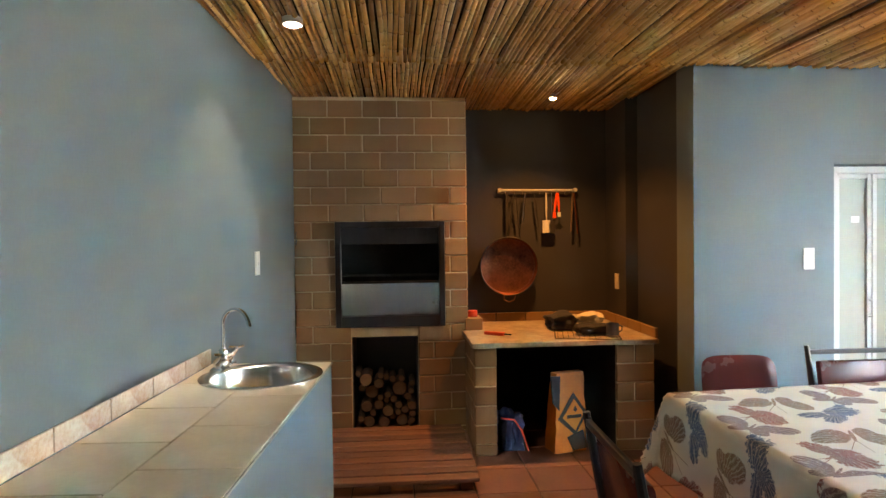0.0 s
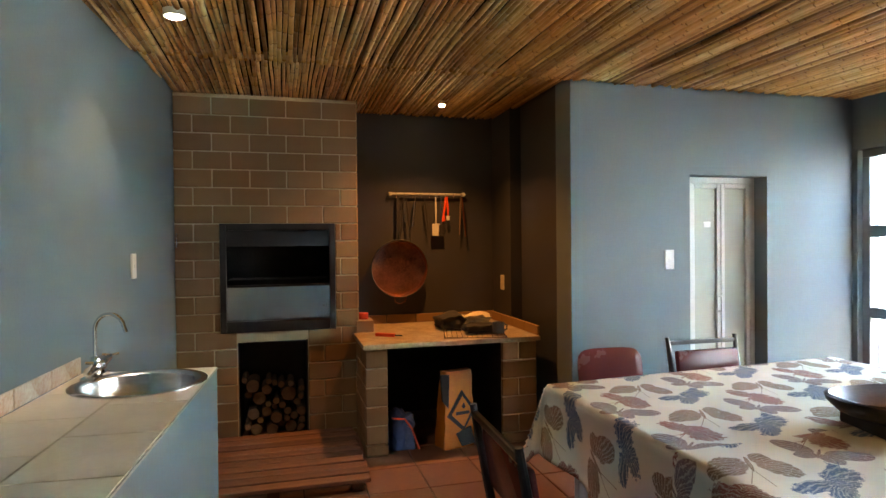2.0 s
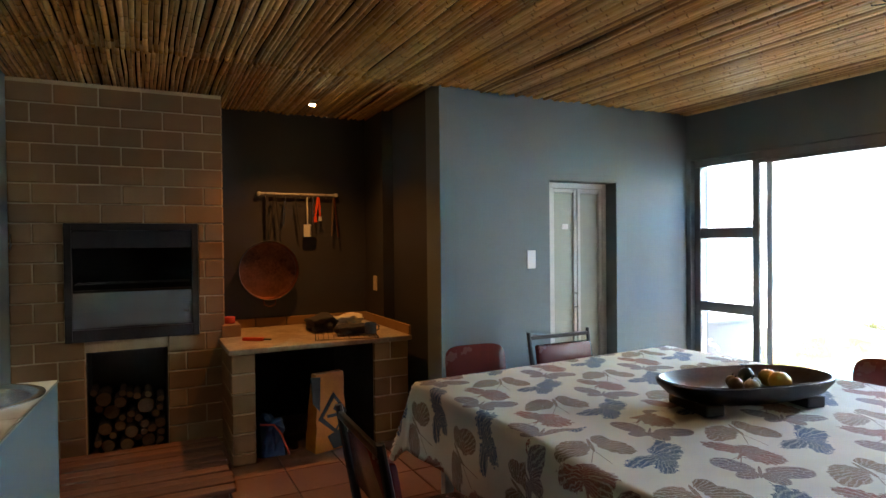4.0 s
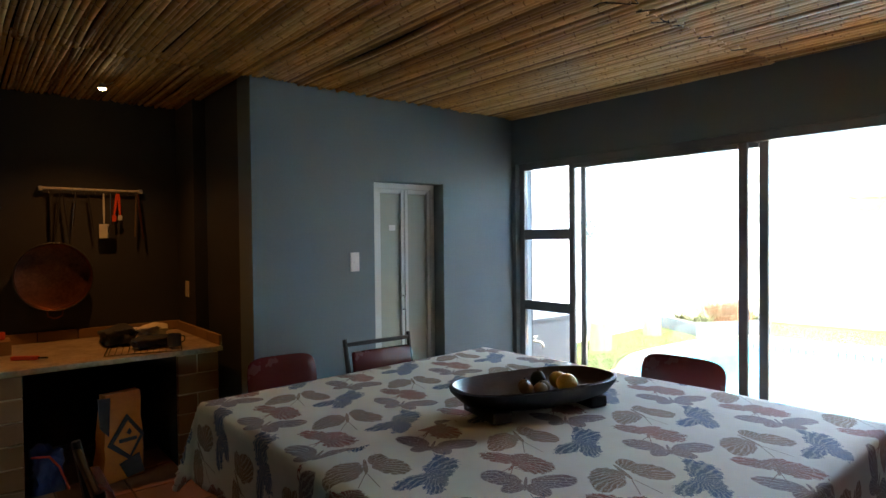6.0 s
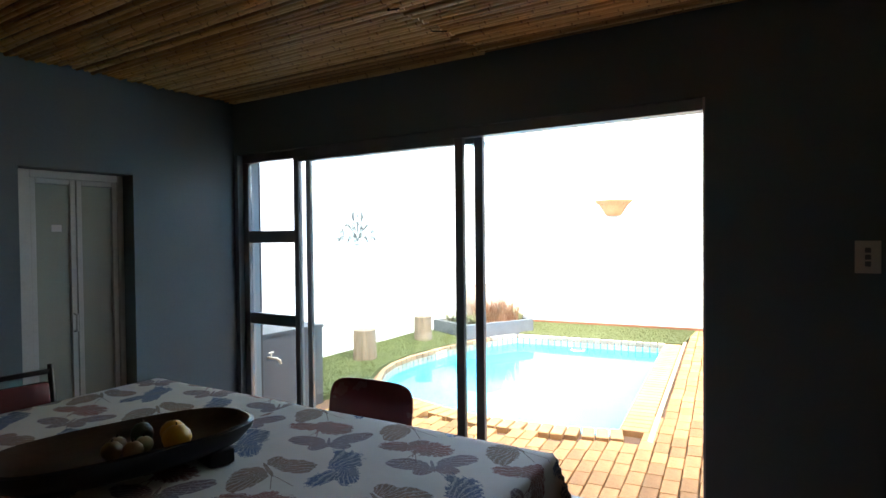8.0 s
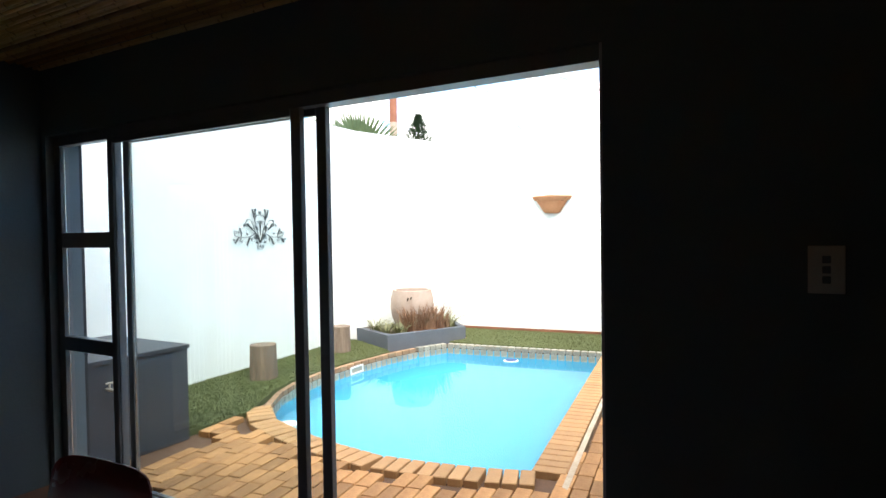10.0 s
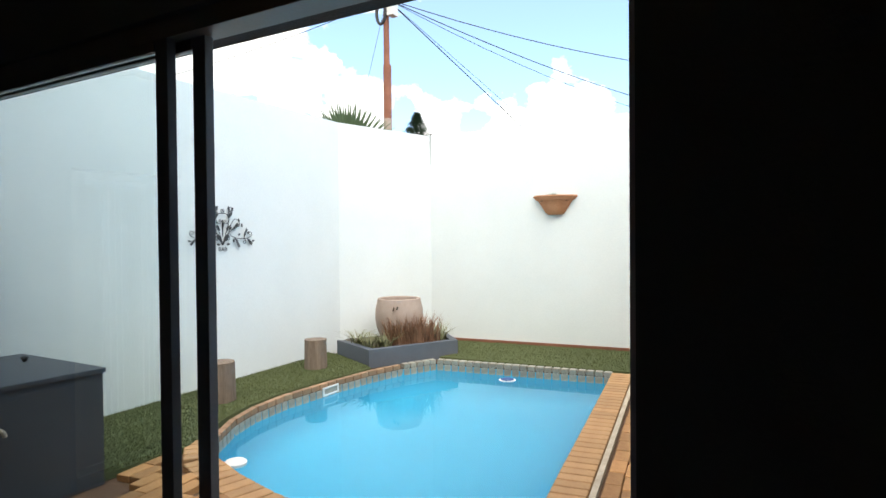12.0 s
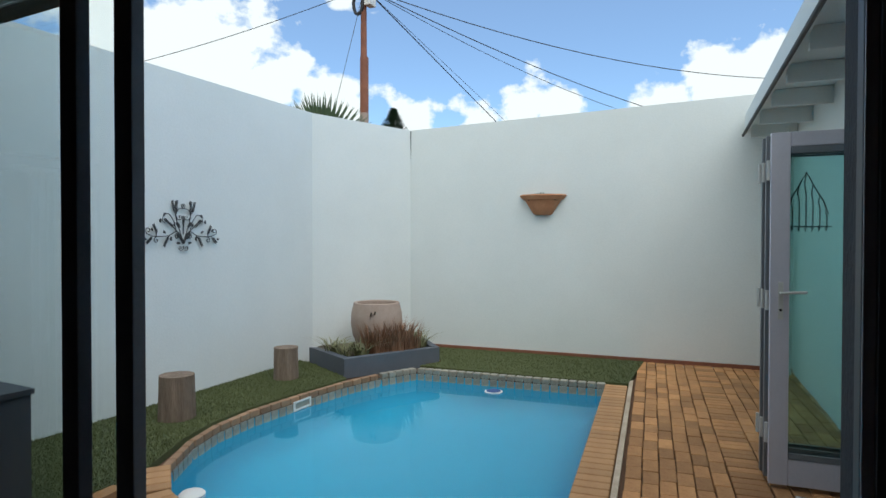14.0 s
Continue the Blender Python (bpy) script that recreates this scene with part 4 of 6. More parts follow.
for col, (u0, u1, ph) in enumerate(((0.012, 0.30, -2.555), (0.30, 0.586, -2.77))):
    v = ph + 3 * 0.363
    while v > -6.5:
        a, b = v - 0.363, min(v, -1.80)
        if b - a > 0.02:
            top_tile(u0, a, u1, b)
        v -= 0.363
for i in range(16):
    piece("upstand_tile", (0.009, 0.295, 0.072), "upstand", cb, (0.0065, -1.95 - 0.3 * i, CT + 0.037), 0.0015)

sink = left_thing("sink", "round stainless steel sink bowl set in the tiled counter", "sink")
sb = bmesh.new()
prof = [(0.262, 0.001), (0.262, 0.005), (0.250, 0.007), (0.222, 0.004), (0.212, -0.004), (0.207, -0.03), (0.196, -0.10), (0.17, -0.128), (0.05, -0.137), (0.03, -0.140)]
rings = []
for r, z in prof:
    rings.append([sb.verts.new((SC.x + r * math.cos(6.2832 * k / 56), SC.y + r * math.sin(6.2832 * k / 56), CT + z)) for k in range(56)])
for a, b in zip(rings, rings[1:]):
    for k in range(56):
        sb.faces.new((a[k], a[(k + 1) % 56], b[(k + 1) % 56], b[k]))
part("bowl", sb, "steel", sink, "", True)
part("drain", (lambda q: (lathe(q, [(0.034, -0.146), (0.034, -0.139), (0.024, -0.136), (0.01, -0.138)], 24, (SC.x, SC.y, CT)), q)[1])(bmesh.new()), "chrome", sink, "", True)
tap = left_thing("mixer_tap", "chrome swan-neck mixer tap with two cross handles", "tap")
TB = LM.inverted() @ Vector((-1.215, 2.62, CT))
tb = bmesh.new()
part("base", (lambda q: (tube(q, [(TB.x, TB.y - 0.075, CT + 0.035), (TB.x, TB.y + 0.075, CT + 0.035)], 0.022, 12), lathe(q, [(0.026, 0.0), (0.024, 0.02), (0.02, 0.08), (0.016, 0.09)], 16, (TB.x, TB.y, CT)), q)[2])(bmesh.new()), "chrome", tap, "", True)
pts = [(TB.x, TB.y, CT + 0.08), (TB.x, TB.y, CT + 0.17)] + [(TB.x + 0.065 - 0.065 * math.cos(a), TB.y - 0.012 * a, CT + 0.20 + 0.075 * math.sin(a)) for a in np.linspace(0.0, 2.9, 12)] + [(TB.x + 0.137, TB.y - 0.04, CT + 0.195)]
part("spout", (lambda q: (tube(q, pts, 0.0085, 12), q)[1])(tb), "chrome", tap, "curved chrome spout", True)
part("deck_plate", (lambda q: (box(q, TB.x - 0.03, TB.y - 0.10, CT + 0.001, TB.x + 0.03, TB.y + 0.10, CT + 0.016, bevel=0.006), q)[1])(bmesh.new()), "chrome", tap)
for sy in (-1, 1):
    hb = bmesh.new()
    c = (TB.x + 0.0, TB.y + sy * 0.085, CT + 0.045)
    tube(hb, [(c[0], c[1], c[2] - 0.01), (c[0] + 0.03, c[1] + sy * 0.012, c[2] + 0.03)], 0.014, 12)
    for k in range(4):
        a = k * math.pi / 2 + 0.4
        tube(hb, [(c[0] + 0.03, c[1] + sy * 0.012, c[2] + 0.032), (c[0] + 0.03 + 0.034 * math.cos(a), c[1] + sy * 0.012 + 0.034 * math.sin(a), c[2] + 0.038)], 0.006, 8)
    part("handle", hb, "chrome", tap, "", True)

# ---- switches, lamps ----


def switch(at, turn, label, w=0.075, h=0.145, mat="plastic", rockers=1):
    s = thing("light_switch", label, "light switch", at, turn)
    part("plate", boxes((-w / 2, -0.012, -h / 2, w / 2, -0.001, h / 2), bevel=0.003), mat, s)
    for k in range(rockers):
        z = (k - (rockers - 1) / 2) * 0.03
        part("rocker", boxes((-0.011, -0.017, z - 0.011, 0.011, -0.0125, z + 0.011), bevel=0.002), mat if rockers == 1 else "alu", s)
    return s


switch((2.372, YD, 1.372), 0, "white light switch plate on the slate blue wall")
sw = switch((0, 0, 0), 0, "white light switch plate on the slate blue wall beside the braai")
sw.matrix_world = LM @ pose(0, -1.00, 1.40, 0, 0, 90)
switch((1.47, 4.74, 1.155), -90, "cream light switch plate on the alcove wall", 0.075, 0.13, "cream_plastic")
switch((XW, -0.612, 1.447), -90, "white switch plate with three dark rockers", 0.094, 0.142, "plastic", 3)
l1 = thing("downlight", "round recessed ceiling lamp, lit", "ceiling lamp", (-0.914, 2.872, CEIL - 0.03))
part("rim", (lambda q: (lathe(q, [(0.052, 0.03), (0.052, 0.0), (0.046, -0.004), (0.038, 0.004)], 28), q)[1])(bmesh.new()), "glowcup", l1, "", True)
part("bulb", (lambda q: (lathe(q, [(0.036, 0.004), (0.034, -0.006), (0.02, -0.012), (0.005, -0.014)], 24), q)[1])(bmesh.new()), "bulb", l1, "", True)
l2 = thing("spot_lamp", "small lit halogen spot hanging from the bamboo ceiling by its cable", "ceiling lamp", (0.80, 4.28, 2.60))
part("cable", (lambda q: (tube(q, [(0.09, 0.12, 0.075), (0.05, 0.07, 0.045), (0.0, 0.0, 0.02)], 0.004, 6), q)[1])(bmesh.new()), "alu_white", l2)
part("cup", (lambda q: (lathe(q, [(0.012, 0.03), (0.024, 0.01), (0.03, -0.004), (0.026, -0.004)], 16), q)[1])(bmesh.new()), "glowcup", l2, "", True)
part("bulb", (lambda q: (lathe(q, [(0.025, -0.005), (0.02, -0.014), (0.006, -0.018)], 16), q)[1])(bmesh.new()), "bulb_warm", l2, "", True)

# ---- the frosted door ----
door = thing("door_1", "white aluminium bi-fold door with frosted panes, closed", "", (0, 0, 0))
door["kind"] = "structure"
dy = YD + 0.16
bars = [(DX0 + 0.002, dy - 0.03, 0.0, DX0 + 0.115, dy + 0.03, DZ - 0.002), (DX1 - 0.04, dy - 0.03, 0, DX1 - 0.002, dy + 0.03, DZ - 0.002), (DX0 + 0.116, dy - 0.03, DZ - 0.05, DX1 - 0.041, dy + 0.03, DZ - 0.002)]
for r in bars:
    part("door_frame", boxes(r, bevel=0.003), "alu_white", door)
for a, b in ((DX0 + 0.118, 2.945), (2.953, DX1 - 0.042)):
    lf = new("door_leaf")
    lf.parent = door
    for r in ((a, dy - 0.02, 0.02, a + 0.032, dy + 0.015, DZ - 0.052), (b - 0.032, dy - 0.02, 0.02, b, dy + 0.015, DZ - 0.052), (a + 0.033, dy - 0.02, DZ - 0.085, b - 0.033, dy + 0.015, DZ - 0.053), (a + 0.033, dy - 0.02, 0.02, b - 0.033, dy + 0.015, 0.07)):
        part("stile", boxes(r, bevel=0.003), "alu_white", lf)
    part("pane", boxes((a + 0.034, dy - 0.004, 0.072, b - 0.034, dy + 0.004, DZ - 0.087)), "frost", lf, "frosted pane")
part("door_handle", (lambda q: (tube(q, [(2.925, dy - 0.021, 0.95), (2.925, dy - 0.055, 0.955), (2.925, dy - 0.055, 1.065), (2.925, dy - 0.021, 1.07)], 0.008, 10), q)[1])(bmesh.new()), "alu_white", door, "white pull handle", True)
note = solid("notice", boxes((2.80, dy - 0.009, 1.615, 2.862, dy - 0.005, 1.66)), "plastic", "small white paper notice on the frosted door", "notice")

# ---- loose reeds where the mats meet ----
rnd = random.Random(12)
for k in range(9):
    x = rnd.uniform(2.3, 3.6)
    y = 1.28 + rnd.uniform(-0.06, 0.06)
    z = CEIL - 0.014
    bm = bmesh.new()
    tube(bm, [(x, y, z), (x + rnd.uniform(-0.04, 0.04), y + rnd.uniform(-0.05, 0.05), z - rnd.uniform(0.004, 0.012)), (x + rnd.uniform(-0.09, 0.09), y + rnd.uniform(-0.10, 0.10), z - rnd.uniform(0.004, 0.02))], 0.0035, 5)
    solid("loose_reed", bm, "board", "thin dark broken reed hanging loose from the bamboo ceiling", "reed", group="broken reeds at the mat joint")

# ---- table, cloth, bowl ----
TC = (1.868, 1.47)
TCOR = [(0.88, 0.26), (2.872, 0.34), (2.83, 2.655), (0.875, 2.53)]
TZ = 0.79
table = thing("dining_table", "large dining table on pale metal legs, hidden under its cloth", "table", (0, 0, 0))
part("tabletop", (lambda q: (prism(q, [(x * 0.985 + TC[0] * 0.015, y * 0.985 + TC[1] * 0.015) for x, y in TCOR], TZ - 0.045, TZ - 0.008), q)[1])(bmesh.new()), "black_wood", table)
for x, y in TCOR:
    lx, ly = x * 0.88 + TC[0] * 0.12, y * 0.88 + TC[1] * 0.12
    part("leg", boxes((lx - 0.025, ly - 0.025, 0.0, lx + 0.025, ly + 0.025, TZ - 0.046), bevel=0.004), "leg", table, "pale square leg")


def tablecloth():
    """A sheet that lies on the table and hangs in folds at its edges."""
    bm = bmesh.new()
    uvl = bm.loops.layers.uv.new("UVMap")
    n, hang_n = 44, 16
    hang = 0.36
    corners = [Vector(c) for c in TCOR]

    def plan(s, t):
        a = corners[0].lerp(corners[1], s)
        b = corners[3].lerp(corners[2], s)
        return a.lerp(b, t)

    size_u, size_v = (corners[1] - corners[0]).length, (corners[3] - corners[0]).length
    idx = list(range(-hang_n, n + hang_n + 1))
    grid = {}
    for i in idx:
        for j in idx:
            s, t = min(max(i / n, 0), 1), min(max(j / n, 0), 1)
            du = (i if i < 0 else max(0, i - n)) * hang / hang_n
            dv = (j if j < 0 else max(0, j - n)) * hang / hang_n
            p = plan(s, t)
            u, v = s * size_u + du, t * size_v + dv
            d = math.hypot(du, dv)
            if d == 0:
                z = TZ + 0.002 * math.sin(u * 9) * math.sin(v * 7)
                q = Vector((p.x, p.y, z))
            else:
                out = Vector((du, dv)) / d
                along = (v if abs(du) > abs(dv) else u)
                corner = min(abs(du), abs(dv)) / max(abs(du), abs(dv))
                fold = math.sin(along * 15 + 1.3 * math.sin(along * 4.1)) * 0.5 + 0.5 * math.sin(along * 8.3 + 1.0)
                drop = min(d, 0.43)
                flare = 0.010 + 0.05 * (drop / hang) ** 1.1 * (0.55 + 0.45 * fold) + 0.10 * corner * drop / hang
                r = min(1.0, drop / 0.02)
                q = Vector((p.x + out.x * flare * r, p.y + out.y * flare * r, TZ - 0.004 * r - max(0.0, drop - 0.012)))
            grid[i, j] = (bm.verts.new(q), u, v)
    for i in idx[:-1]:
        for j in idx[:-1]:
            ks = ((i, j), (i + 1, j), (i + 1, j + 1), (i, j + 1))
            f = bm.faces.new([grid[k][0] for k in ks])
            for loop, k in zip(f.loops, ks):
                loop[uvl].uv = (grid[k][1], grid[k][2])
            f.smooth = True
    me = bpy.data.meshes.new("tablecloth")
    bm.to_mesh(me)
    bm.free()
    me.materials.append(M["butterfly"])
    ob = new("tablecloth", me)
    ob.modifiers.new("thick", "SOLIDIFY").thickness = 0.0015
    return tagged(ob, "cream tablecloth printed with rust, blue and brown butterflies, hanging in folds", "tablecloth")


tablecloth()

BA = radians(-13)
BC = (1.97, 1.42)
bowl = thing("fruit_bowl", "long oval dark wooden bowl holding fruit on the table", "bowl", (BC[0], BC[1], TZ + 0.003), math.degrees(BA))
part("body", (lambda q: (lathe(q, [(0.18, 0.035), (0.27, 0.04), (0.355, 0.065), (0.397, 0.105), (0.403, 0.124), (0.385, 0.127)], 48, sy=0.50, exponent=2.7, lid=False), q)[1])(bmesh.new()), "bowl_out", bowl, "", True)
ib = bmesh.new()
prev = None
for r, z in ((0.386, 0.1275), (0.37, 0.110), (0.325, 0.082), (0.25, 0.066), (0.1, 0.0645), (0.004, 0.064)):
    ring = []
    for k in range(48):
        c, s = math.cos(6.2832 * k / 48), math.sin(6.2832 * k / 48)
        f = (abs(c) ** 2.7 + abs(s) ** 2.7) ** (-1 / 2.7)
        ring.append(ib.verts.new((r * c * f, r * 0.50 * s * f, z + 0.002)))
    if prev:
        for k in range(48):
            ib.faces.new((prev[k], prev[(k + 1) % 48], ring[(k + 1) % 48], ring[k]))
    prev = ring
part("inside", ib, "bowl_in", bowl, "worn brown inside", True)
for x in (-0.25, 0.25):
    part("foot", boxes((x - 0.045, -0.13, 0.0, x + 0.045, 0.13, 0.050), bevel=0.01), "bowl_out", bowl)


def fruit(name, label, u, v, r, mat, squash=0.9, z=None):
    c, s = math.cos(BA), math.sin(BA)
    x, y = BC[0] + u * c - v * s, BC[1] + u * s + v * c
    t = thing(name, label, "fruit", (x, y, TZ + 0.068 if z is None else z), u * 400)
    bm = bmesh.new()
    lathe(bm, [(0.004 * r / 0.04, 0), (r * 0.5, r * 0.12 * squash), (r * 0.86, r * 0.5 * squash), (r, r * squash), (r * 0.9, r * 1.45 * squash), (r * 0.55, r * 1.85 * squash), (r * 0.2, r * 1.97 * squash), (r * 0.05, r * 2.0 * squash)], 20)
    part("flesh", bm, mat, t, "", True)
    part("stalk", (lambda q: (tube(q, [(0, 0, r * 1.93 * squash), (0.003, 0, r * 2.0 * squash + 0.008)], 0.003, 6), q)[1])(bmesh.new()), "bark", t)


fruit("orange", "ripe orange in the wooden bowl", 0.13, -0.055, 0.047, "lemon")
fruit("orange", "ripe orange in the wooden bowl", 0.15, 0.035, 0.042, "lemon")
fruit("passion_fruit", "small brown fruit in the wooden bowl", 0.0, -0.04, 0.032, "fruit")
fruit("passion_fruit", "small brown fruit in the wooden bowl", -0.05, 0.0, 0.033, "fruit")
fruit("passion_fruit", "small brown fruit in the wooden bowl", 0.045, 0.0, 0.030, "fruit")
fruit("passion_fruit", "small brown fruit in the wooden bowl", -0.02, 0.055, 0.030, "fruit")
fruit("avocado", "dark green avocado in the wooden bowl", 0.06, 0.065, 0.036, "avocado", 1.15)

# ---- chairs ----


def seat_pad(bm, w, d, z, th, r=0.03):
    box(bm, -w / 2, -d / 2, z, w / 2, d / 2, z + th, bevel=r)


def padded_chair(at, turn, half=0.205):
    """A chair with a rounded vinyl back; its back is at -y, and it faces +y."""
    c = thing("dining_chair", "maroon vinyl padded dining chair with a rounded back, at the table", "chair", at, turn, "chairs round the table")
    bm = bmesh.new()
    seat_pad(bm, 0.43, 0.42, 0.44, 0.06)
    part("seat", bm, "maroon", c, "maroon vinyl seat", True)
    bm = bmesh.new()
    nx, nz = 14, 10
    W, H, z0 = half, 0.15, 0.73
    g = {}
    for side in (0, 1):
        for i in range(nx + 1):
            for j in range(nz + 1):
                a, b = 2 * i / nx - 1, 2 * j / nz - 1
                k = 5.0
                m = (abs(a) ** k + abs(b) ** k) ** (1 / k)
                s = max(abs(a), abs(b)) / m if m else 1
                x, z = a * s * W, b * s * H
                edge = max(abs(a), abs(b))
                th = 0.022 * (1 - edge ** 6) + 0.003
                y = -0.20 + 0.30 * x * x - 0.16 * (z + H) + (th if side else -th)
                g[side, i, j] = bm.verts.new((x, y, z0 + z))
    for i in range(nx):
        for j in range(nz):
            bm.faces.new((g[0, i, j], g[0, i + 1, j], g[0, i + 1, j + 1], g[0, i, j + 1]))
            bm.faces.new((g[1, i, j], g[1, i, j + 1], g[1, i + 1, j + 1], g[1, i + 1, j]))
    rim = [(i, 0) for i in range(nx)] + [(nx, j) for j in range(nz)] + [(i, nz) for i in range(nx, 0, -1)] + [(0, j) for j in range(nz, 0, -1)]
    for p, q in zip(rim, rim[1:] + rim[:1]):
        bm.faces.new((g[0, *p], g[1, *p], g[1, *q], g[0, *q]))
    part("backrest", bm, "maroon", c, "maroon vinyl back", True)
    for sx in (-1, 1):
        part("rear_leg", (lambda q: (tube(q, [(sx * 0.19, -0.25, 0.0), (sx * 0.18, -0.20, 0.44), (sx * 0.165, -0.235, 0.72)], 0.011, 8), q)[1])(bmesh.new()), "chrome", c, "", True)
        part("front_leg", (lambda q: (tube(q, [(sx * 0.19, 0.22, 0.0), (sx * 0.18, 0.17, 0.44)], 0.011, 8), q)[1])(bmesh.new()), "chrome", c, "", True)
    part("seat_rail", boxes((-0.19, -0.19, 0.425, 0.19, 0.18, 0.439), bevel=0.003), "black_metal", c)
    return c


def framed_chair(at, turn):
    """A black wooden chair with a top rail and a vinyl pad; it faces +y."""
    c = thing("dining_chair", "black framed dining chair with maroon vinyl back pad and bare rail", "chair", at, turn, "chairs round the table")
    bm = bmesh.new()
    seat_pad(bm, 0.46, 0.43, 0.43, 0.055)
    part("seat", bm, "maroon", c, "maroon vinyl seat", True)
    for sx in (-1, 1):
        part("rear_post", (lambda q: (tube(q, [(sx * 0.245, -0.20, 0.0), (sx * 0.245, -0.205, 0.45), (sx * 0.25, -0.25, 0.70), (sx * 0.255, -0.285, 0.895)], [0.017, 0.019, 0.018, 0.014], 8), q)[1])(bmesh.new()), "black_wood", c, "", True)
        part("front_leg", (lambda q: (tube(q, [(sx * 0.21, 0.20, 0.0), (sx * 0.215, 0.19, 0.43)], [0.014, 0.019], 8), q)[1])(bmesh.new()), "black_wood", c, "", True)
        part("side_rail", boxes((sx * 0.225 - 0.01, -0.19, 0.38, sx * 0.225 + 0.01, 0.18, 0.425), bevel=0.003), "black_wood", c)
    bm = bmesh.new()
    box(bm, -0.248, -0.292, 0.845, 0.248, -0.270, 0.872, bevel=0.006)
    part("top_rail", bm, "black_wood", c, "bare black rail")
    bm = bmesh.new()
    box(bm, -0.225, -0.262, 0.58, 0.225, -0.215, 0.815, bevel=0.02)
    for v in bm.verts:
        v.co.y += 0.35 * v.co.x ** 2 - 0.17 * (v.co.z - 0.7)
    part("backrest", bm, "maroon", c, "maroon vinyl pad", True)
    return c


padded_chair((1.43, 2.67, 0), 176)
framed_chair((2.20, 2.76, 0), 180)
padded_chair((2.86, 1.33, 0), 93, 0.24)
framed_chair((2.175, 0.150, 0), 2)
framed_chair((0.56, 1.66, 0), -92)

# ---- things in and on the braai counter ----
hang = thing("utensil_rail", "white wall rail with hooks for braai tools", "rail", (0, 0, 0))
part("rail", (lambda q: (tube(q, [(0.485, 4.955, 1.952), (1.19, 4.955, 1.948)], 0.011, 10), q)[1])(bmesh.new()), "alu_white", hang, "", True)
for x in (0.50, 1.175):
    part("bracket", boxes((x - 0.012, 4.945, 1.935, x + 0.012, YA - 0.001, 1.967), bevel=0.003), "alu_white", hang)
for k in range(9):
    x = 0.55 + 0.075 * k
    part("hook", (lambda q: (tube(q, [(x, 4.955, 1.962), (x, 4.938, 1.95), (x, 4.936, 1.925), (x, 4.925, 1.915)], 0.0025, 6), q)[1])(bmesh.new()), "chrome", hang)


def tool(name, label, x, length, mat, lean=0.0, head=None, head_mat="steel", width=0.009):
    t = thing(name, label, "cooking tool", (x, 4.925, 1.925), 0, "tools hanging on the rail")
    tip = (lean * length, 0.0, -length)
    part("handle", (lambda q: (tube(q, [(0, 0, 0), (tip[0] * 0.5, 0, tip[2] * 0.5), tip], [width * 0.7, width, width * 0.6], 6), q)[1])(bmesh.new()), mat, t, "", True)
    if head:
        w, h = head
        bm = bmesh.new()
        box(bm, tip[0] - w / 2, -0.003, tip[2] - h, tip[0] + w / 2, 0.003, tip[2], bevel=0.002)
        part("head", bm, head_mat, t)


tool("braai_tongs", "long dark braai tongs hanging from the rail", 0.62, 0.40, "black_metal", -0.12)
tool("braai_tongs", "long dark braai tongs hanging from the rail", 0.635, 0.40, "black_metal", 0.1)
tool("braai_fork", "steel braai fork hanging from the rail", 0.72, 0.26, "steel", -0.1)
tool("braai_knife", "dark handled knife hanging from the rail", 0.80, 0.30, "black_metal", 0.12)
tool("spatula", "steel braai spatula hanging from the rail", 0.905, 0.24, "alu_white", 0.0, (0.07, 0.11), "alu_white")
tool("spatula", "steel turner hanging from the rail", 0.955, 0.25, "steel", 0.0, (0.055, 0.10), "black_metal")
tool("red_tongs", "red plastic tongs hanging from the rail", 1.00, 0.17, "red", -0.14, (0.03, 0.05), "red", 0.012)
tool("red_tongs", "red plastic tongs hanging from the rail", 1.01, 0.17, "red", 0.05, (0.03, 0.04), "alu_white", 0.011)
tool("braai_tongs", "brown worn tongs hanging from the rail", 1.14, 0.34, "bark", -0.05)
tool("braai_tongs", "brown worn tongs hanging from the rail", 1.15, 0.36, "copper", 0.09)

pan = thing("copper_pan", "large round copper pan hanging on the alcove wall", "pan", (0.565, 4.935, 1.29))
bm = bmesh.new()
lathe(bm, [(0.252, -0.052), (0.238, 0.03), (0.205, 0.044), (0.01, 0.046)], 48)
for v in bm.verts:
    v.co = Vector((v.co.x, v.co.z, v.co.y))
bmesh.ops.delete(bm, geom=[f for f in bm.faces if len(f.verts) > 6 and f.calc_center_median().y < -0.03], context="FACES")
part("dish", bm, "copper", pan, "worn copper dish", True)
ob = pan.children[0]
ob.modifiers.new("thick", "SOLIDIFY").thickness = 0.003
part("rim", (lambda q: (tube(q, [(0.252 * math.cos(a), -0.052, 0.252 * math.sin(a)) for a in np.linspace(0, 6.2832, 49)], 0.005, 8, False), q)[1])(bmesh.new()), "black_metal", pan, "darkened rim", True)
part("pan_handle", (lambda q: (tube(q, [(-0.05, -0.045, -0.25), (-0.045, -0.045, -0.29), (0.0, -0.045, -0.31), (0.045, -0.045, -0.29), (0.05, -0.045, -0.25)], 0.005, 8), q)[1])(bmesh.new()), "copper", pan, "", True)
part("hanging_bar", boxes((-0.012, 0.02, 0.24, 0.012, 0.028, 0.66), bevel=0.002), "black_metal", pan)

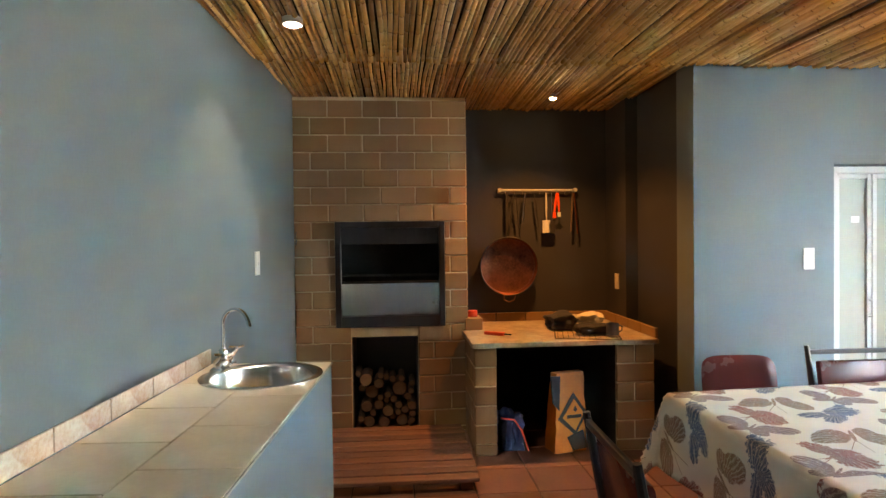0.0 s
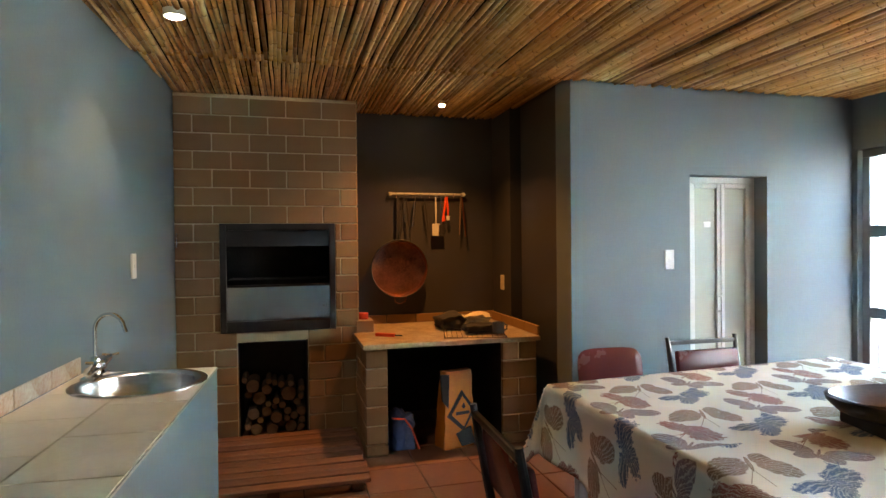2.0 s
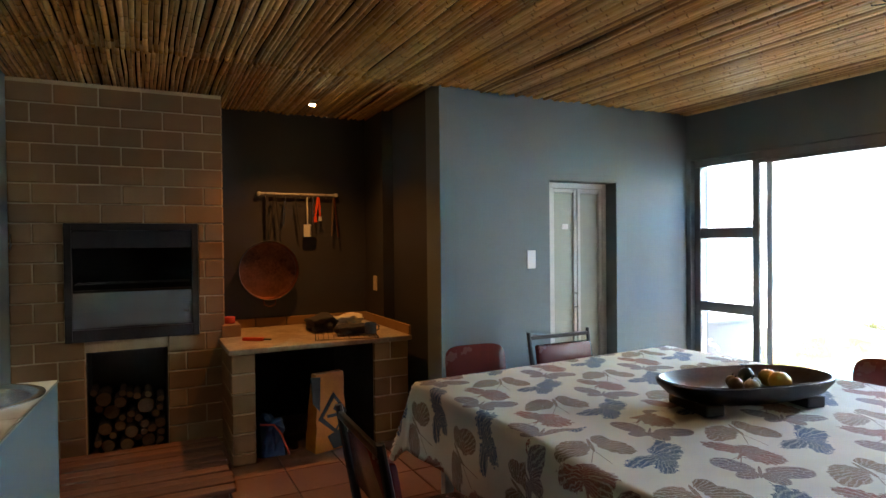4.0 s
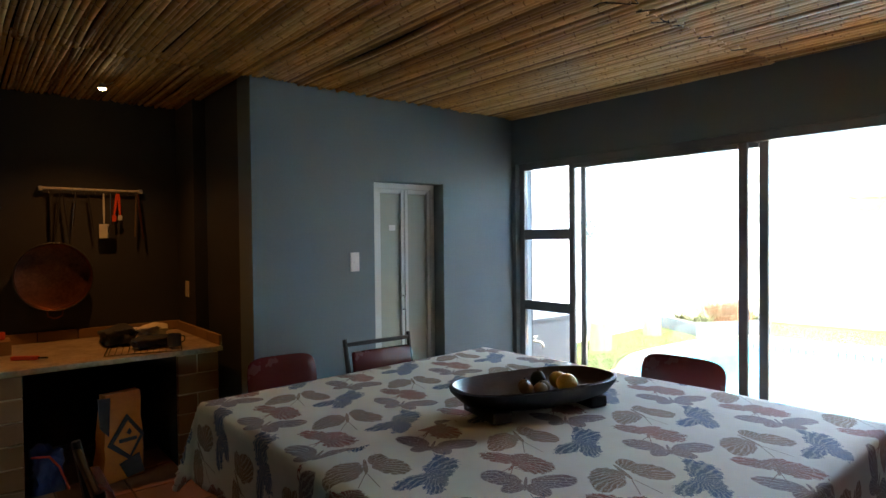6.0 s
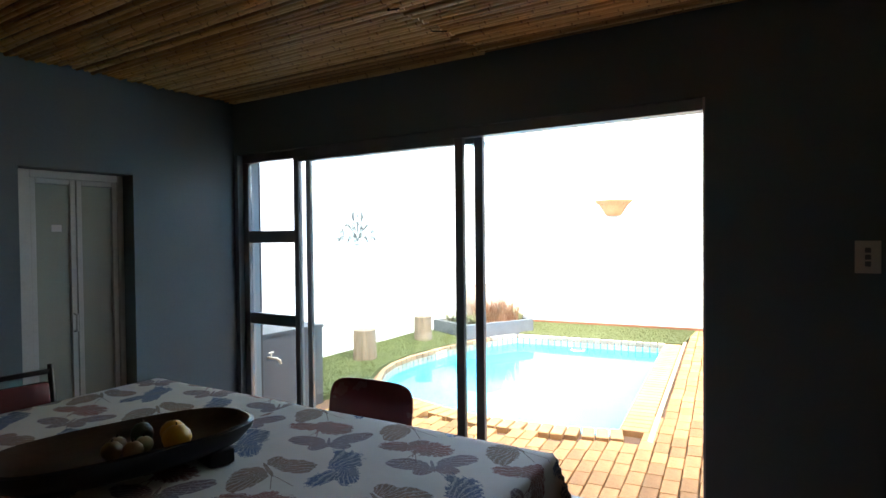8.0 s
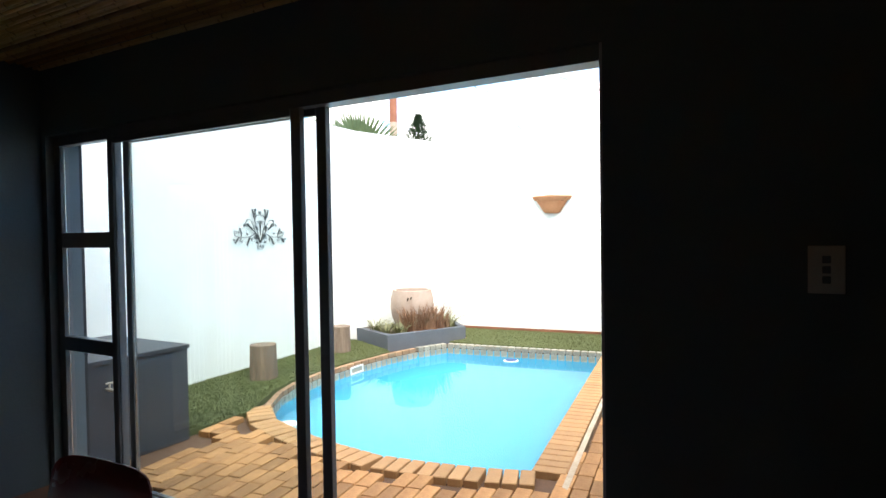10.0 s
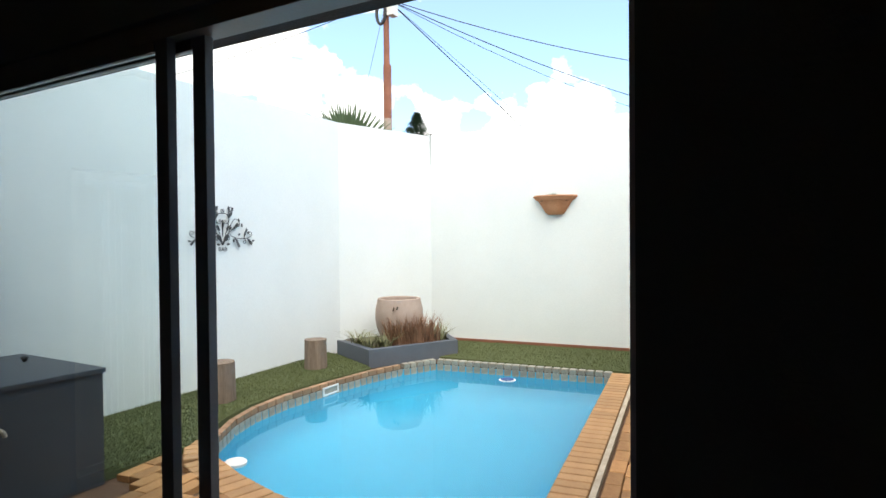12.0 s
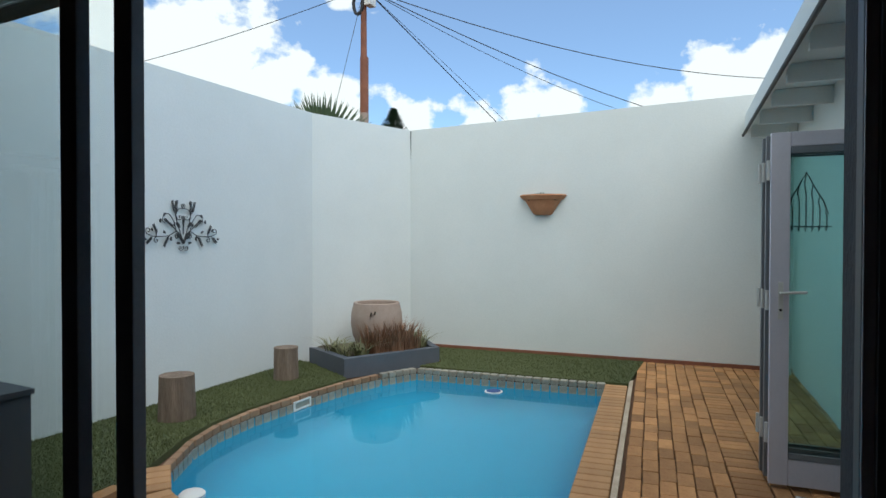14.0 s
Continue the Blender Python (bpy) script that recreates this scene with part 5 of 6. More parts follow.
TOP = 0.802
tin = thing("red_tin", "red round tin on a brick at the corner of the counter", "tin", (0.205, 4.62, TOP + 0.096))
part("tin_body", (lambda q: (lathe(q, [(0.04, 0), (0.043, 0.005), (0.043, 0.045), (0.04, 0.05)], 20), q)[1])(bmesh.new()), "red", tin, "", True)
brick_on = thing("loose_brick", "single tan brick lying on the counter", "brick", (0.205, 4.62, TOP))
part("clay_body", boxes((-0.07, -0.11, 0, 0.07, 0.11, 0.094), bevel=0.005), "brick", brick_on)
rt = thing("gas_lighter", "red plastic gas lighter lying on the counter", "lighter", (0.335, 4.25, TOP), -35)
part("lighter_body", boxes((-0.09, -0.018, 0.0, 0.07, 0.018, 0.025), bevel=0.006), "red", rt)
part("nozzle", boxes((0.071, -0.006, 0.008, 0.13, 0.006, 0.018), bevel=0.002), "black_metal", rt)
tray = thing("braai_grid", "folding wire braai grid lying on the counter", "grid", (1.02, 4.22, TOP), -14)
wb = bmesh.new()
tube(wb, [(-0.23, -0.30, 0.008), (0.23, -0.30, 0.008), (0.23, 0.30, 0.008), (-0.23, 0.30, 0.008), (-0.23, -0.30, 0.008)], 0.005, 6)
part("frame_wire", wb, "steel", tray)
for k in range(12):
    part("wire", (lambda q: (tube(q, [(-0.21 + 0.038 * k, -0.295, 0.008), (-0.21 + 0.038 * k, 0.295, 0.008)], 0.002, 5), q)[1])(bmesh.new()), "steel", tray)


def crumpled(name, label, category, at, sx, sy, h, mat, seed, turn=0):
    t = thing(name, label, category, at, turn)
    bm = bmesh.new()
    bmesh.ops.create_icosphere(bm, subdivisions=4, radius=1)
    for v in bm.verts:
        n = noise.noise(v.co * 1.6 + Vector((seed, 0, 0))) * 0.35 + noise.noise(v.co * 4 + Vector((0, seed, 0))) * 0.16
        p = v.co * (1 + n)
        m = max(abs(v.co.x), abs(v.co.y), 0.6)
        v.co = Vector((p.x / m * sx * 0.8, p.y / m * sy * 0.8, max(0.0, (p.z + 0.35)) * h))
    part("fabric", bm, mat, t, "", True)
    return t


crumpled("oven_glove", "heap of dark grey cloth and gloves on the counter", "cloth", (0.93, 4.50, TOP + 0.014), 0.15, 0.16, 0.085, "cloth_grey", 1)
crumpled("black_straps", "black crumpled straps on the braai grid", "cloth", (1.06, 4.18, TOP + 0.014), 0.14, 0.09, 0.05, "bag_black", 7)
crumpled("towel", "folded cream towel on the heap of cloths", "towel", (1.10, 4.38, TOP + 0.055), 0.13, 0.12, 0.06, "towel", 3, -8)
mug = thing("metal_mug", "small grey enamel jug on the counter", "jug", (1.17, 4.05, TOP + 0.014))
part("jug_body", (lambda q: (lathe(q, [(0.042, 0), (0.045, 0.005), (0.045, 0.085), (0.041, 0.085), (0.040, 0.02), (0.01, 0.012)], 20), q)[1])(bmesh.new()), "slate_box", mug, "", True)
part("handle", (lambda q: (tube(q, [(0.044, 0, 0.07), (0.07, 0, 0.06), (0.068, 0, 0.03), (0.044, 0, 0.02)], 0.005, 8), q)[1])(bmesh.new()), "slate_box", mug, "", True)

bag = thing("charcoal_bag", "yellow and black paper bag of charcoal standing open under the counter", "bag", (0.80, 4.02, 0.0), 14)


def sack(sx, sy, h, seed):
    bm = bmesh.new()
    box(bm, -sx, -sy, 0, sx, sy, h)
    bmesh.ops.subdivide_edges(bm, edges=list(bm.edges), cuts=9, use_grid_fill=True)
    for v in bm.verts:
        k = v.co.z / h
        v.co.y *= 1 - 0.55 * k ** 2
        v.co.x *= 1 - 0.10 * k
        d = noise.noise(v.co * 9 + Vector((seed, 0, 0))) * 0.014 + noise.noise(v.co * 25) * 0.004
        v.co += Vector((d, d * 0.6, 0))
        v.co.x += 0.02 * k
    return bm


part("paper", sack(0.125, 0.075, 0.56, 2), "yellow", bag, "yellow paper", True)
fb = bmesh.new()


def panel_poly(bm, pts, y=-0.084):
    f = bm.faces.new([bm.verts.new((x, y + 0.0 * z + 0.085 * 0.55 * (z / 0.56) ** 2, z)) for x, z in pts])
    ex = bmesh.ops.extrude_face_region(bm, geom=[f])
    bmesh.ops.translate(bm, vec=(0, 0.012, 0), verts=[v for v in ex["geom"] if isinstance(v, bmesh.types.BMVert)])


panel_poly(fb, [(-0.135, 0.545), (-0.06, 0.54), (-0.085, 0.30), (-0.135, 0.36)])
panel_poly(fb, [(-0.10, 0.24), (0.035, 0.42), (0.14, 0.27), (0.035, 0.12)])
panel_poly(fb, [(-0.03, 0.11), (0.10, 0.15), (0.13, 0.02), (0.02, 0.01)])
part("print", fb, "bag_black", bag, "black printed shapes")
fb = bmesh.new()
panel_poly(fb, [(-0.062, 0.25), (0.035, 0.375), (0.108, 0.27), (0.035, 0.155)], -0.089)
part("badge", fb, "yellow", bag)
fb = bmesh.new()
panel_poly(fb, [(-0.03, 0.245), (-0.03, 0.268), (0.085, 0.268), (0.085, 0.245)], -0.093)
panel_poly(fb, [(0.02, 0.30), (0.04, 0.33), (0.055, 0.30), (0.038, 0.285)], -0.093)
part("mark", fb, "bag_black", bag, "plain dark mark")
gas = crumpled("cooler_bag", "blue cooler bag with a red strap under the counter", "bag", (0.415, 4.12, 0.0), 0.105, 0.12, 0.20, "blue", 9)
part("strap", (lambda q: (tube(q, [(-0.09, -0.12, 0.245), (0.0, -0.15, 0.24), (0.05, -0.16, 0.17), (0.10, -0.165, 0.02)], 0.007, 8), q)[1])(bmesh.new()), "red", gas, "red strap", True)

# ---- courtyard things ----
bx = thing("pump_box", "anthracite painted masonry pump box with a flat lid against the wall", "pump box", (XO + 0.004, 3.835, GROUND))
part("body", boxes((0, 0, -0.05, 0.976, 1.085, 0.715)), "box_paint", bx)
part("lid", boxes((0, -0.015, 0.717, 0.991, 1.085, 0.75), bevel=0.004), "box_paint", bx, "flat anthracite lid")
part("knob", (lambda q: (lathe(q, [(0.012, 0), (0.014, 0.012), (0.028, 0.02), (0.024, 0.035), (0.008, 0.04)], 16, (0.836, 0.72, 0.751)), q)[1])(bmesh.new()), "black_metal", bx, "small black knob", True)
ow = solid("red_ledge", boxes((4.40, 4.935, 0.55, 5.0, 5.03, 0.80), bevel=0.01), "clay", "low red brick ledge against the wall behind the pump box", "ledge")
gt = thing("garden_tap", "weathered brass garden tap on the pump box", "tap", (4.62, 3.834, 0.47))
part("pipe", (lambda q: (tube(q, [(0, 0, 0), (0, -0.05, 0.0), (0.03, -0.08, -0.005), (0.06, -0.085, -0.03), (0.07, -0.085, -0.06)], 0.013, 10), q)[1])(bmesh.new()), "cream_plastic", gt, "", True)
part("lever", (lambda q: (tube(q, [(0.0, -0.04, 0.0), (0.0, -0.04, 0.05)], 0.007, 8), tube(q, [(-0.03, -0.04, 0.05), (0.03, -0.04, 0.05)], 0.007, 8), q)[2])(bmesh.new()), "cream_plastic", gt, "", True)


def stump(x, y, r, h, seed, label):
    s = thing("tree_stump", label, "stump", (x, y, GROUND - 0.004), seed * 40, "stumps on the turf")
    bm = bmesh.new()
    sides, rings = 34, []
    for k in range(9):
        z = h * k / 8
        rings.append([bm.verts.new((math.cos(a) * q, math.sin(a) * q, z)) for a in [6.2832 * i / sides for i in range(sides)] for q in [r * (1.05 - 0.07 * k / 8 + 0.07 * noise.noise(Vector((math.cos(a) * 1.7 + seed, math.sin(a) * 1.7, z))) + 0.035 * noise.noise(Vector((math.cos(a) * 8 + seed, math.sin(a) * 8, z * 1.2))))]])
    for a, b in zip(rings, rings[1:]):
        for i in range(sides):
            bm.faces.new((a[i], a[(i + 1) % sides], b[(i + 1) % sides], b[i]))
    part("trunk", bm, "stump", s, "", True)
    bm = bmesh.new()
    f = bm.faces.new([bm.verts.new((v.co.x, v.co.y, 0)) for v in []] or [bm.verts.new((math.cos(6.2832 * i / sides) * r * 0.985, math.sin(6.2832 * i / sides) * r * 0.985, h)) for i in range(sides)])
    ex = bmesh.ops.extrude_face_region(bm, geom=[f])
    bmesh.ops.translate(bm, vec=(0, 0, -0.02), verts=[v for v in ex["geom"] if isinstance(v, bmesh.types.BMVert)])
    part("cut_top", bm, "stump", s)
    part("knot", (lambda q: (lathe(q, [(0.022, 0.0), (0.024, 0.01), (0.012, 0.015), (0.01, 0.004)], 12), q)[1])(bmesh.new()), "bark", s).matrix_basis = pose(r * 0.99 * math.cos(radians(215 - seed * 40)), r * 0.99 * math.sin(radians(215 - seed * 40)), h * 0.28, 0, -90, 215 - seed * 40)


stump(7.02, 4.73, 0.15, 0.40, 1, "sawn weathered tree stump standing on the turf")
stump(8.67, 4.93, 0.14, 0.37, 3, "smaller weathered tree stump on the turf by the wall")

# planter
PL = [(9.54, 5.31), (9.10, 4.42), (10.33, 3.79), (10.98, 4.40)]
planter = thing("planter_box", "slate grey rendered planter across the corner of the courtyard", "planter", (0, 0, 0))
for (a, b) in ((0, 1), (1, 2), (2, 3)):
    pa, pb2 = Vector(PL[a]), Vector(PL[b])
    d = (pb2 - pa).normalized()
    nrm = Vector((-d.y, d.x))
    c1, c2 = pa, pb2
    bm = bmesh.new()
    prism(bm, [tuple(c1 + d * (0.0 if a == 0 else 0.0)), tuple(c2 - d * 0.002), tuple(c2 + nrm * 0.10 - d * 0.1), tuple(c1 + nrm * 0.10 + d * 0.1)], GROUND - 0.04, 0.135)
    part("side", bm, "slate_box", planter)
bm = bmesh.new()
prism(bm, [(9.62, 5.30), (9.23, 4.47), (10.31, 3.91), (10.90, 4.46), (10.85, 4.90), (9.88, 5.42)], GROUND - 0.03, 0.09)
part("soil", bm, "soil", planter, "dark soil")
pot = thing("water_pot", "large stone coloured glazed pot standing in the planter", "pot", (10.14, 4.65, 0.085))
part("vessel", (lambda q: (lathe(q, [(0.22, 0.0), (0.27, 0.06), (0.325, 0.20), (0.348, 0.34), (0.340, 0.48), (0.316, 0.58), (0.310, 0.615), (0.298, 0.625), (0.268, 0.62), (0.262, 0.59), (0.30, 0.40), (0.26, 0.12), (0.05, 0.10)], 44), q)[1])(bmesh.new()), "pot", pot, "", True)
part("drip_stain", (lambda q: (tube(q, [(-0.33, -0.12, 0.47), (-0.318, -0.13, 0.52)], 0.013, 6), tube(q, [(-0.315, -0.17, 0.49), (-0.305, -0.18, 0.535)], 0.012, 6), q)[2])(bmesh.new()), "soil", pot, "dark mark")


def blades(name, label, category, cx, cy, spread, count, h0, h1, lean, mat, seed, z0=0.085, width=0.006):
    rnd = random.Random(seed)
    verts, faces = [], []
    for _ in range(count):
        a, d = rnd.uniform(0, 6.283), spread * math.sqrt(rnd.random())
        x, y = cx + d * math.cos(a), cy + d * math.sin(a)
        h = rnd.uniform(h0, h1)
        b = a + rnd.uniform(-0.9, 0.9)
        l = lean * rnd.uniform(0.2, 1.0) * h
        w = width * rnd.uniform(0.6, 1.3)
        sx, sy = -math.sin(b) * w, math.cos(b) * w
        base = len(verts)
        for k, f in enumerate((0, 0.35, 0.7, 1.0)):
            px, py, pz = x + math.cos(b) * l * f * f, y + math.sin(b) * l * f * f, z0 + h * (f - 0.35 * lean * f * f * 0.8)
            ww = (1, 0.95, 0.65, 0.08)[k]
            verts += [(px - sx * ww, py - sy * ww, pz), (px + sx * ww, py + sy * ww, pz)]
        for k in range(3):
            faces.append((base + 2 * k, base + 2 * k + 1, base + 2 * k + 3, base + 2 * k + 2))
    me = bpy.data.meshes.new(name)
    me.from_pydata(verts, [], faces)
    me.materials.append(M[mat])
    return tagged(new(name, me), label, category)


for i, (x, y, s) in enumerate(((9.78, 4.42, 5), (9.98, 4.25, 6), (10.15, 4.20, 7), (9.90, 4.42, 9))):
    blades("russet_plant", "dry russet grassy plant in the planter", "plant", x, y, 0.19, 190, 0.20, 0.52, 0.5, "dry", s)
for i, (x, y, s) in enumerate(((9.50, 4.92, 11), (9.38, 4.62, 12), (9.50, 4.46, 13), (10.42, 4.12, 14), (10.68, 4.42, 15))):
    blades("strap_leaf_plant", "green strap-leaved plant arching over the planter edge", "plant", x, y, 0.09, 46, 0.20, 0.36, 1.3, "leaf", s, width=0.008)

# wall ornament
art = thing("metal_wall_art", "wrought metal vine ornament with small leaves on the white wall", "wall art", (7.58, 5.315, 1.70), 4.4)


def vine():
    """Scrolling stems, both halves alike, with oval leaves and feathered sprigs; drawn in units of 2 mm from the foot."""
    k = 0.00194
    stems = bmesh.new()
    leaves = []

    def curve(points, curl=None):
        pts = []
        n = len(points)
        for i in range(n - 1):
            p0, p1 = Vector(points[max(i - 1, 0)]), Vector(points[i])
            p2, p3_ = Vector(points[i + 1]), Vector(points[min(i + 2, n - 1)])
            for s in range(5):
                t = s / 5
                pts.append(0.5 * (2 * p1 + (p2 - p0) * t + (2 * p0 - 5 * p1 + 4 * p2 - p3_) * t * t + (3 * p1 - p0 - 3 * p2 + p3_) * t ** 3))
        pts.append(Vector(points[-1]))
        if curl:
            r, way = curl
            d = (pts[-1] - pts[-2]).normalized()
            c = pts[-1] + Vector((-d.y, d.x)) * r * way
            a0 = math.atan2(pts[-1].y - c.y, pts[-1].x - c.x)
            for s in range(1, 17):
                a = a0 + way * s * 0.42
                rr = r * (1 - s / 21)
                pts.append(c + Vector((math.cos(a), math.sin(a))) * rr)
        return pts

    stem_rows = (
        ([(0, 8), (4, -8), (14, -14)], (13, 1)),
        ([(0, 20), (18, 62), (45, 84), (100, 62), (180, 58), (226, 70)], (18, 1)),
        ([(30, 76), (46, 72)], (14, -1)),
        ([(150, 60), (176, 54)], (15, -1)),
        ([(48, 84), (58, 128), (92, 172), (122, 168), (134, 148)], (15, -1)),
        ([(0, 70), (4, 150), (0, 168)], None),
        ([(0, 205), (30, 202), (50, 176), (40, 150), (22, 146)], (13, -1)),
        ([(0, 205), (10, 214)], (10, 1)),
        ([(0, 30), (26, 92), (46, 150), (54, 200), (52, 232)], None),
        ([(0, 26), (40, 84), (88, 122), (112, 150)], None),
        ([(172, 60), (176, 84), (184, 108)], None),
        ([(88, 64), (104, 46), (120, 14)], None),
        ([(196, 60), (206, 46), (222, 24)], None),
        ([(4, 20), (20, 46), (44, 62)], None),
    )
    sprigs = ((44, 175, 84, 62), (58, 180, 74, 58), (66, 104, 36, 62), (100, 60, -62, 54), (168, 72, 62, 46), (198, 56, -42, 42), (14, 42, 48, 40))
    ovals = ((30, 118, 30, 1.3), (58, 108, 75, 1.0), (118, 74, 40, 1.0), (84, 34, 90, 1.1), (26, 22, 10, 1.1), (196, 84, 65, 0.9), (130, 160, 120, 1.0), (152, 126, 100, 1.1), (232, 42, 10, 1.0), (46, 222, 95, 1.2), (0, 128, 90, 1.1), (26, 104, 50, 1.3))
    for side in (1, -1):
        for points, curl in stem_rows:
            tube(stems, [(side * p.x * k, 0, p.y * k - 0.235) for p in curve(points, curl)], 0.0042, 5)
        for x, y, a, length in sprigs:
            d = Vector((math.cos(radians(a)), math.sin(radians(a))))
            tube(stems, [(side * x * k, 0, y * k - 0.235), (side * (x + d.x * length) * k, 0, (y + d.y * length) * k - 0.235)], 0.003, 5)
            for s in range(7):
                q = Vector((x, y)) + d * length * (0.15 + 0.14 * s)
                for w in (-1, 1):
                    leaves.append((side * q.x, q.y, (a + w * 42) if side > 0 else 180 - (a + w * 42), 0.52))
        for x, y, a, size in ovals:
            leaves.append((side * x, y, a if side > 0 else 180 - a, size))
    part("stems", stems, "iron", art, "", True)
    bm = bmesh.new()
    ring = [bm.verts.new((0.012 * math.sin(t), -0.004 * math.cos(t * 2), 0.021 * (1 - math.cos(t)))) for t in np.linspace(0, 6.2832, 9)[:-1]]
    f = bm.faces.new(ring)
    ex = bmesh.ops.extrude_face_region(bm, geom=[f])
    bmesh.ops.translate(bm, vec=(0, -0.003, 0), verts=[v for v in ex["geom"] if isinstance(v, bmesh.types.BMVert)])
    leaf_mesh = finish("leaf", bm, "iron")
    for x, y, a, size in leaves:
        ob = new("leaf", leaf_mesh)
        ob.parent = art
        ob.matrix_basis = pose(x * k, -0.006, y * k - 0.235, 0, 90 - a, 0) @ Matrix.Scale(size, 4)


vine()
wp = thing("wall_planter", "fluted terracotta half pot with small plant on the white wall", "wall planter", (11.465, 2.745, 1.90), 97)
bm = bmesh.new()
rings = []
for r, z in ((0.10, 0.0), (0.13, 0.02), (0.19, 0.12), (0.245, 0.21), (0.27, 0.215), (0.315, 0.27), (0.305, 0.285), (0.26, 0.275), (0.22, 0.23)):
    rings.append([bm.verts.new((r * (1 + 0.055 * math.cos(k * math.pi / 2)) * math.cos(math.pi * k / 24), r * 0.62 * math.sin(math.pi * k / 24), z)) for k in range(25)])
for a, b in zip(rings, rings[1:]):
    for k in range(24):
        bm.faces.new((a[k], a[k + 1], b[k + 1], b[k]))
bm.faces.new(rings[0])
bm.faces.new([r[0] for r in rings[:6]] + [r[-1] for r in rings[:6]][::-1])
part("bowl", bm, "clay", wp, "", True)
part("earth", boxes((-0.19, 0.005, 0.20, 0.19, 0.10, 0.235)), "soil", wp)
suc = blades("succulent", "small dark succulent in the wall planter", "plant", 11.40, 2.76, 0.05, 40, 0.06, 0.12, 0.8, "palm", 4, z0=2.13, width=0.012)

skim = thing("pool_skimmer", "pale plastic pool skimmer mouth in the tile band", "skimmer", (8.17, 4.272, WATER + 0.055), 2)
part("surround", boxes((-0.14, -0.012, -0.05, -0.115, 0.0, 0.05), (0.115, -0.012, -0.05, 0.14, 0.0, 0.05), (-0.114, -0.012, 0.03, 0.114, 0.0, 0.05), (-0.114, -0.012, -0.05, 0.114, 0.0, -0.03), bevel=0.003), "plastic", skim)
part("flap", boxes((-0.113, -0.004, -0.029, 0.113, 0.0, 0.029)), "pool_tile", skim)
fl = thing("pool_float", "round white floating chlorine dispenser in the pool", "pool float", (6.17, 3.53, WATER - 0.02), 0)
part("float_body", (lambda q: (lathe(q, [(0.065, 0.0), (0.085, 0.012), (0.088, 0.04), (0.072, 0.055), (0.03, 0.06)], 28), q)[1])(bmesh.new()), "plastic", fl, "", True)
ol = thing("pool_outlet", "small dark blue round pool fitting with a pale rim", "pool fitting", (9.74, 2.78, WATER + 0.002), 0)
part("rim", (lambda q: (lathe(q, [(0.105, 0.0), (0.105, 0.008), (0.075, 0.010)], 28), q)[1])(bmesh.new()), "plastic", ol, "pale rim", True)
part("disc", (lambda q: (lathe(q, [(0.082, 0.0105), (0.082, 0.016), (0.07, 0.019), (0.01, 0.019)], 28), q)[1])(bmesh.new()), "blue", ol, "", True)
dm = solid("doormat", boxes((7.1, -0.62, GROUND + 0.002, 7.65, -0.10, GROUND + 0.014), bevel=0.003), "mat", "black and white patterned doormat on the paving", "doormat")

rack = thing("hook_rack", "black wrought metal hook rack hanging behind the glass door", "hook rack", (8.02, -0.17, 1.62), 90 + HT)
rk = bmesh.new()
for k in range(7):
    x = -0.12 + 0.04 * k
    h = 0.30 - 0.26 * abs(x) / 0.13
    tube(rk, [(x, 0, 0.0), (x, 0, 0.06 + h * 0.6), (x + 0.01, 0, 0.075 + h * 0.75), (x, 0, 0.08 + h)], 0.004, 5)
    tube(rk, [(x, 0, 0.01), (x, -0.02, -0.01), (x, -0.045, 0.0), (x, -0.045, 0.02)], 0.003, 5)
tube(rk, [(-0.15, 0, 0.02), (0.15, 0, 0.02)], 0.005, 6)
tube(rk, [(-0.13, 0, 0.10), (-0.10, 0, 0.19), (-0.05, 0, 0.28), (0, 0, 0.385), (0.05, 0, 0.28), (0.10, 0, 0.19), (0.13, 0, 0.10)], 0.005, 6)
part("ironwork", rk, "iron", rack, "", True)

# beyond the wall
pole = thing("utility_pole", "rusty steel utility pole with a cable box behind the courtyard wall", "utility pole", (15.0, 8.20, GROUND - 0.05))
part("shaft", (lambda q: (tube(q, [(0, 0, 0), (0.0, 0, 5.9), (-0.02, 0, 5.95), (-0.03, 0, 8.0)], [0.10, 0.10, 0.075, 0.065], 14), q)[1])(bmesh.new()), "rust", pole, "rust red steel shaft", True)
part("sleeve", (lambda q: (tube(q, [(0, 0, 3.9), (0, 0, 4.62)], 0.104, 14), q)[1])(bmesh.new()), "pot", pole, "faded pink paint on the shaft", True)
part("cable_box", boxes((-0.12, -0.25, 7.08, 0.12, -0.08, 7.40), bevel=0.01), "plastic", pole, "grey cable box")
part("cable_coil", (lambda q: (tube(q, [(-0.1, 0.10 + 0.13 * math.sin(a), 7.17 + 0.26 * math.cos(a)) for a in np.linspace(0, 5.4, 20)], 0.04, 8), q)[1])(bmesh.new()), "cable", pole, "black coiled cable", True)
PT = Vector((15.0, 8.2, 7.42))
for i, (ex, ey, ez, sag, r) in enumerate(((13.2, 15.8, 5.9, 0.15, 0.009), (13.2, 8.0, 3.2, 0.0, 0.006), (26.0, 8.45, 5.45, 0.0, 0.014), (25.0, 8.15, 5.75, 0.0, 0.007), (25.5, 2.2, 5.75, 0.25, 0.012), (25.5, 2.6, 5.55, 0.35, 0.008), (25.0, -1.4, 6.55, 0.55, 0.012))):
    a, b = PT, Vector((ex, ey, ez))
    bm = bmesh.new()
    tube(bm, [tuple(a.lerp(b, t) - Vector((0, 0, 4 * sag * t * (1 - t)))) for t in np.linspace(0, 1, 17)], r, 5)
    solid("overhead_cable", bm, "cable", "thin dark overhead cable running from the pole", "cable", group="cables from the pole")


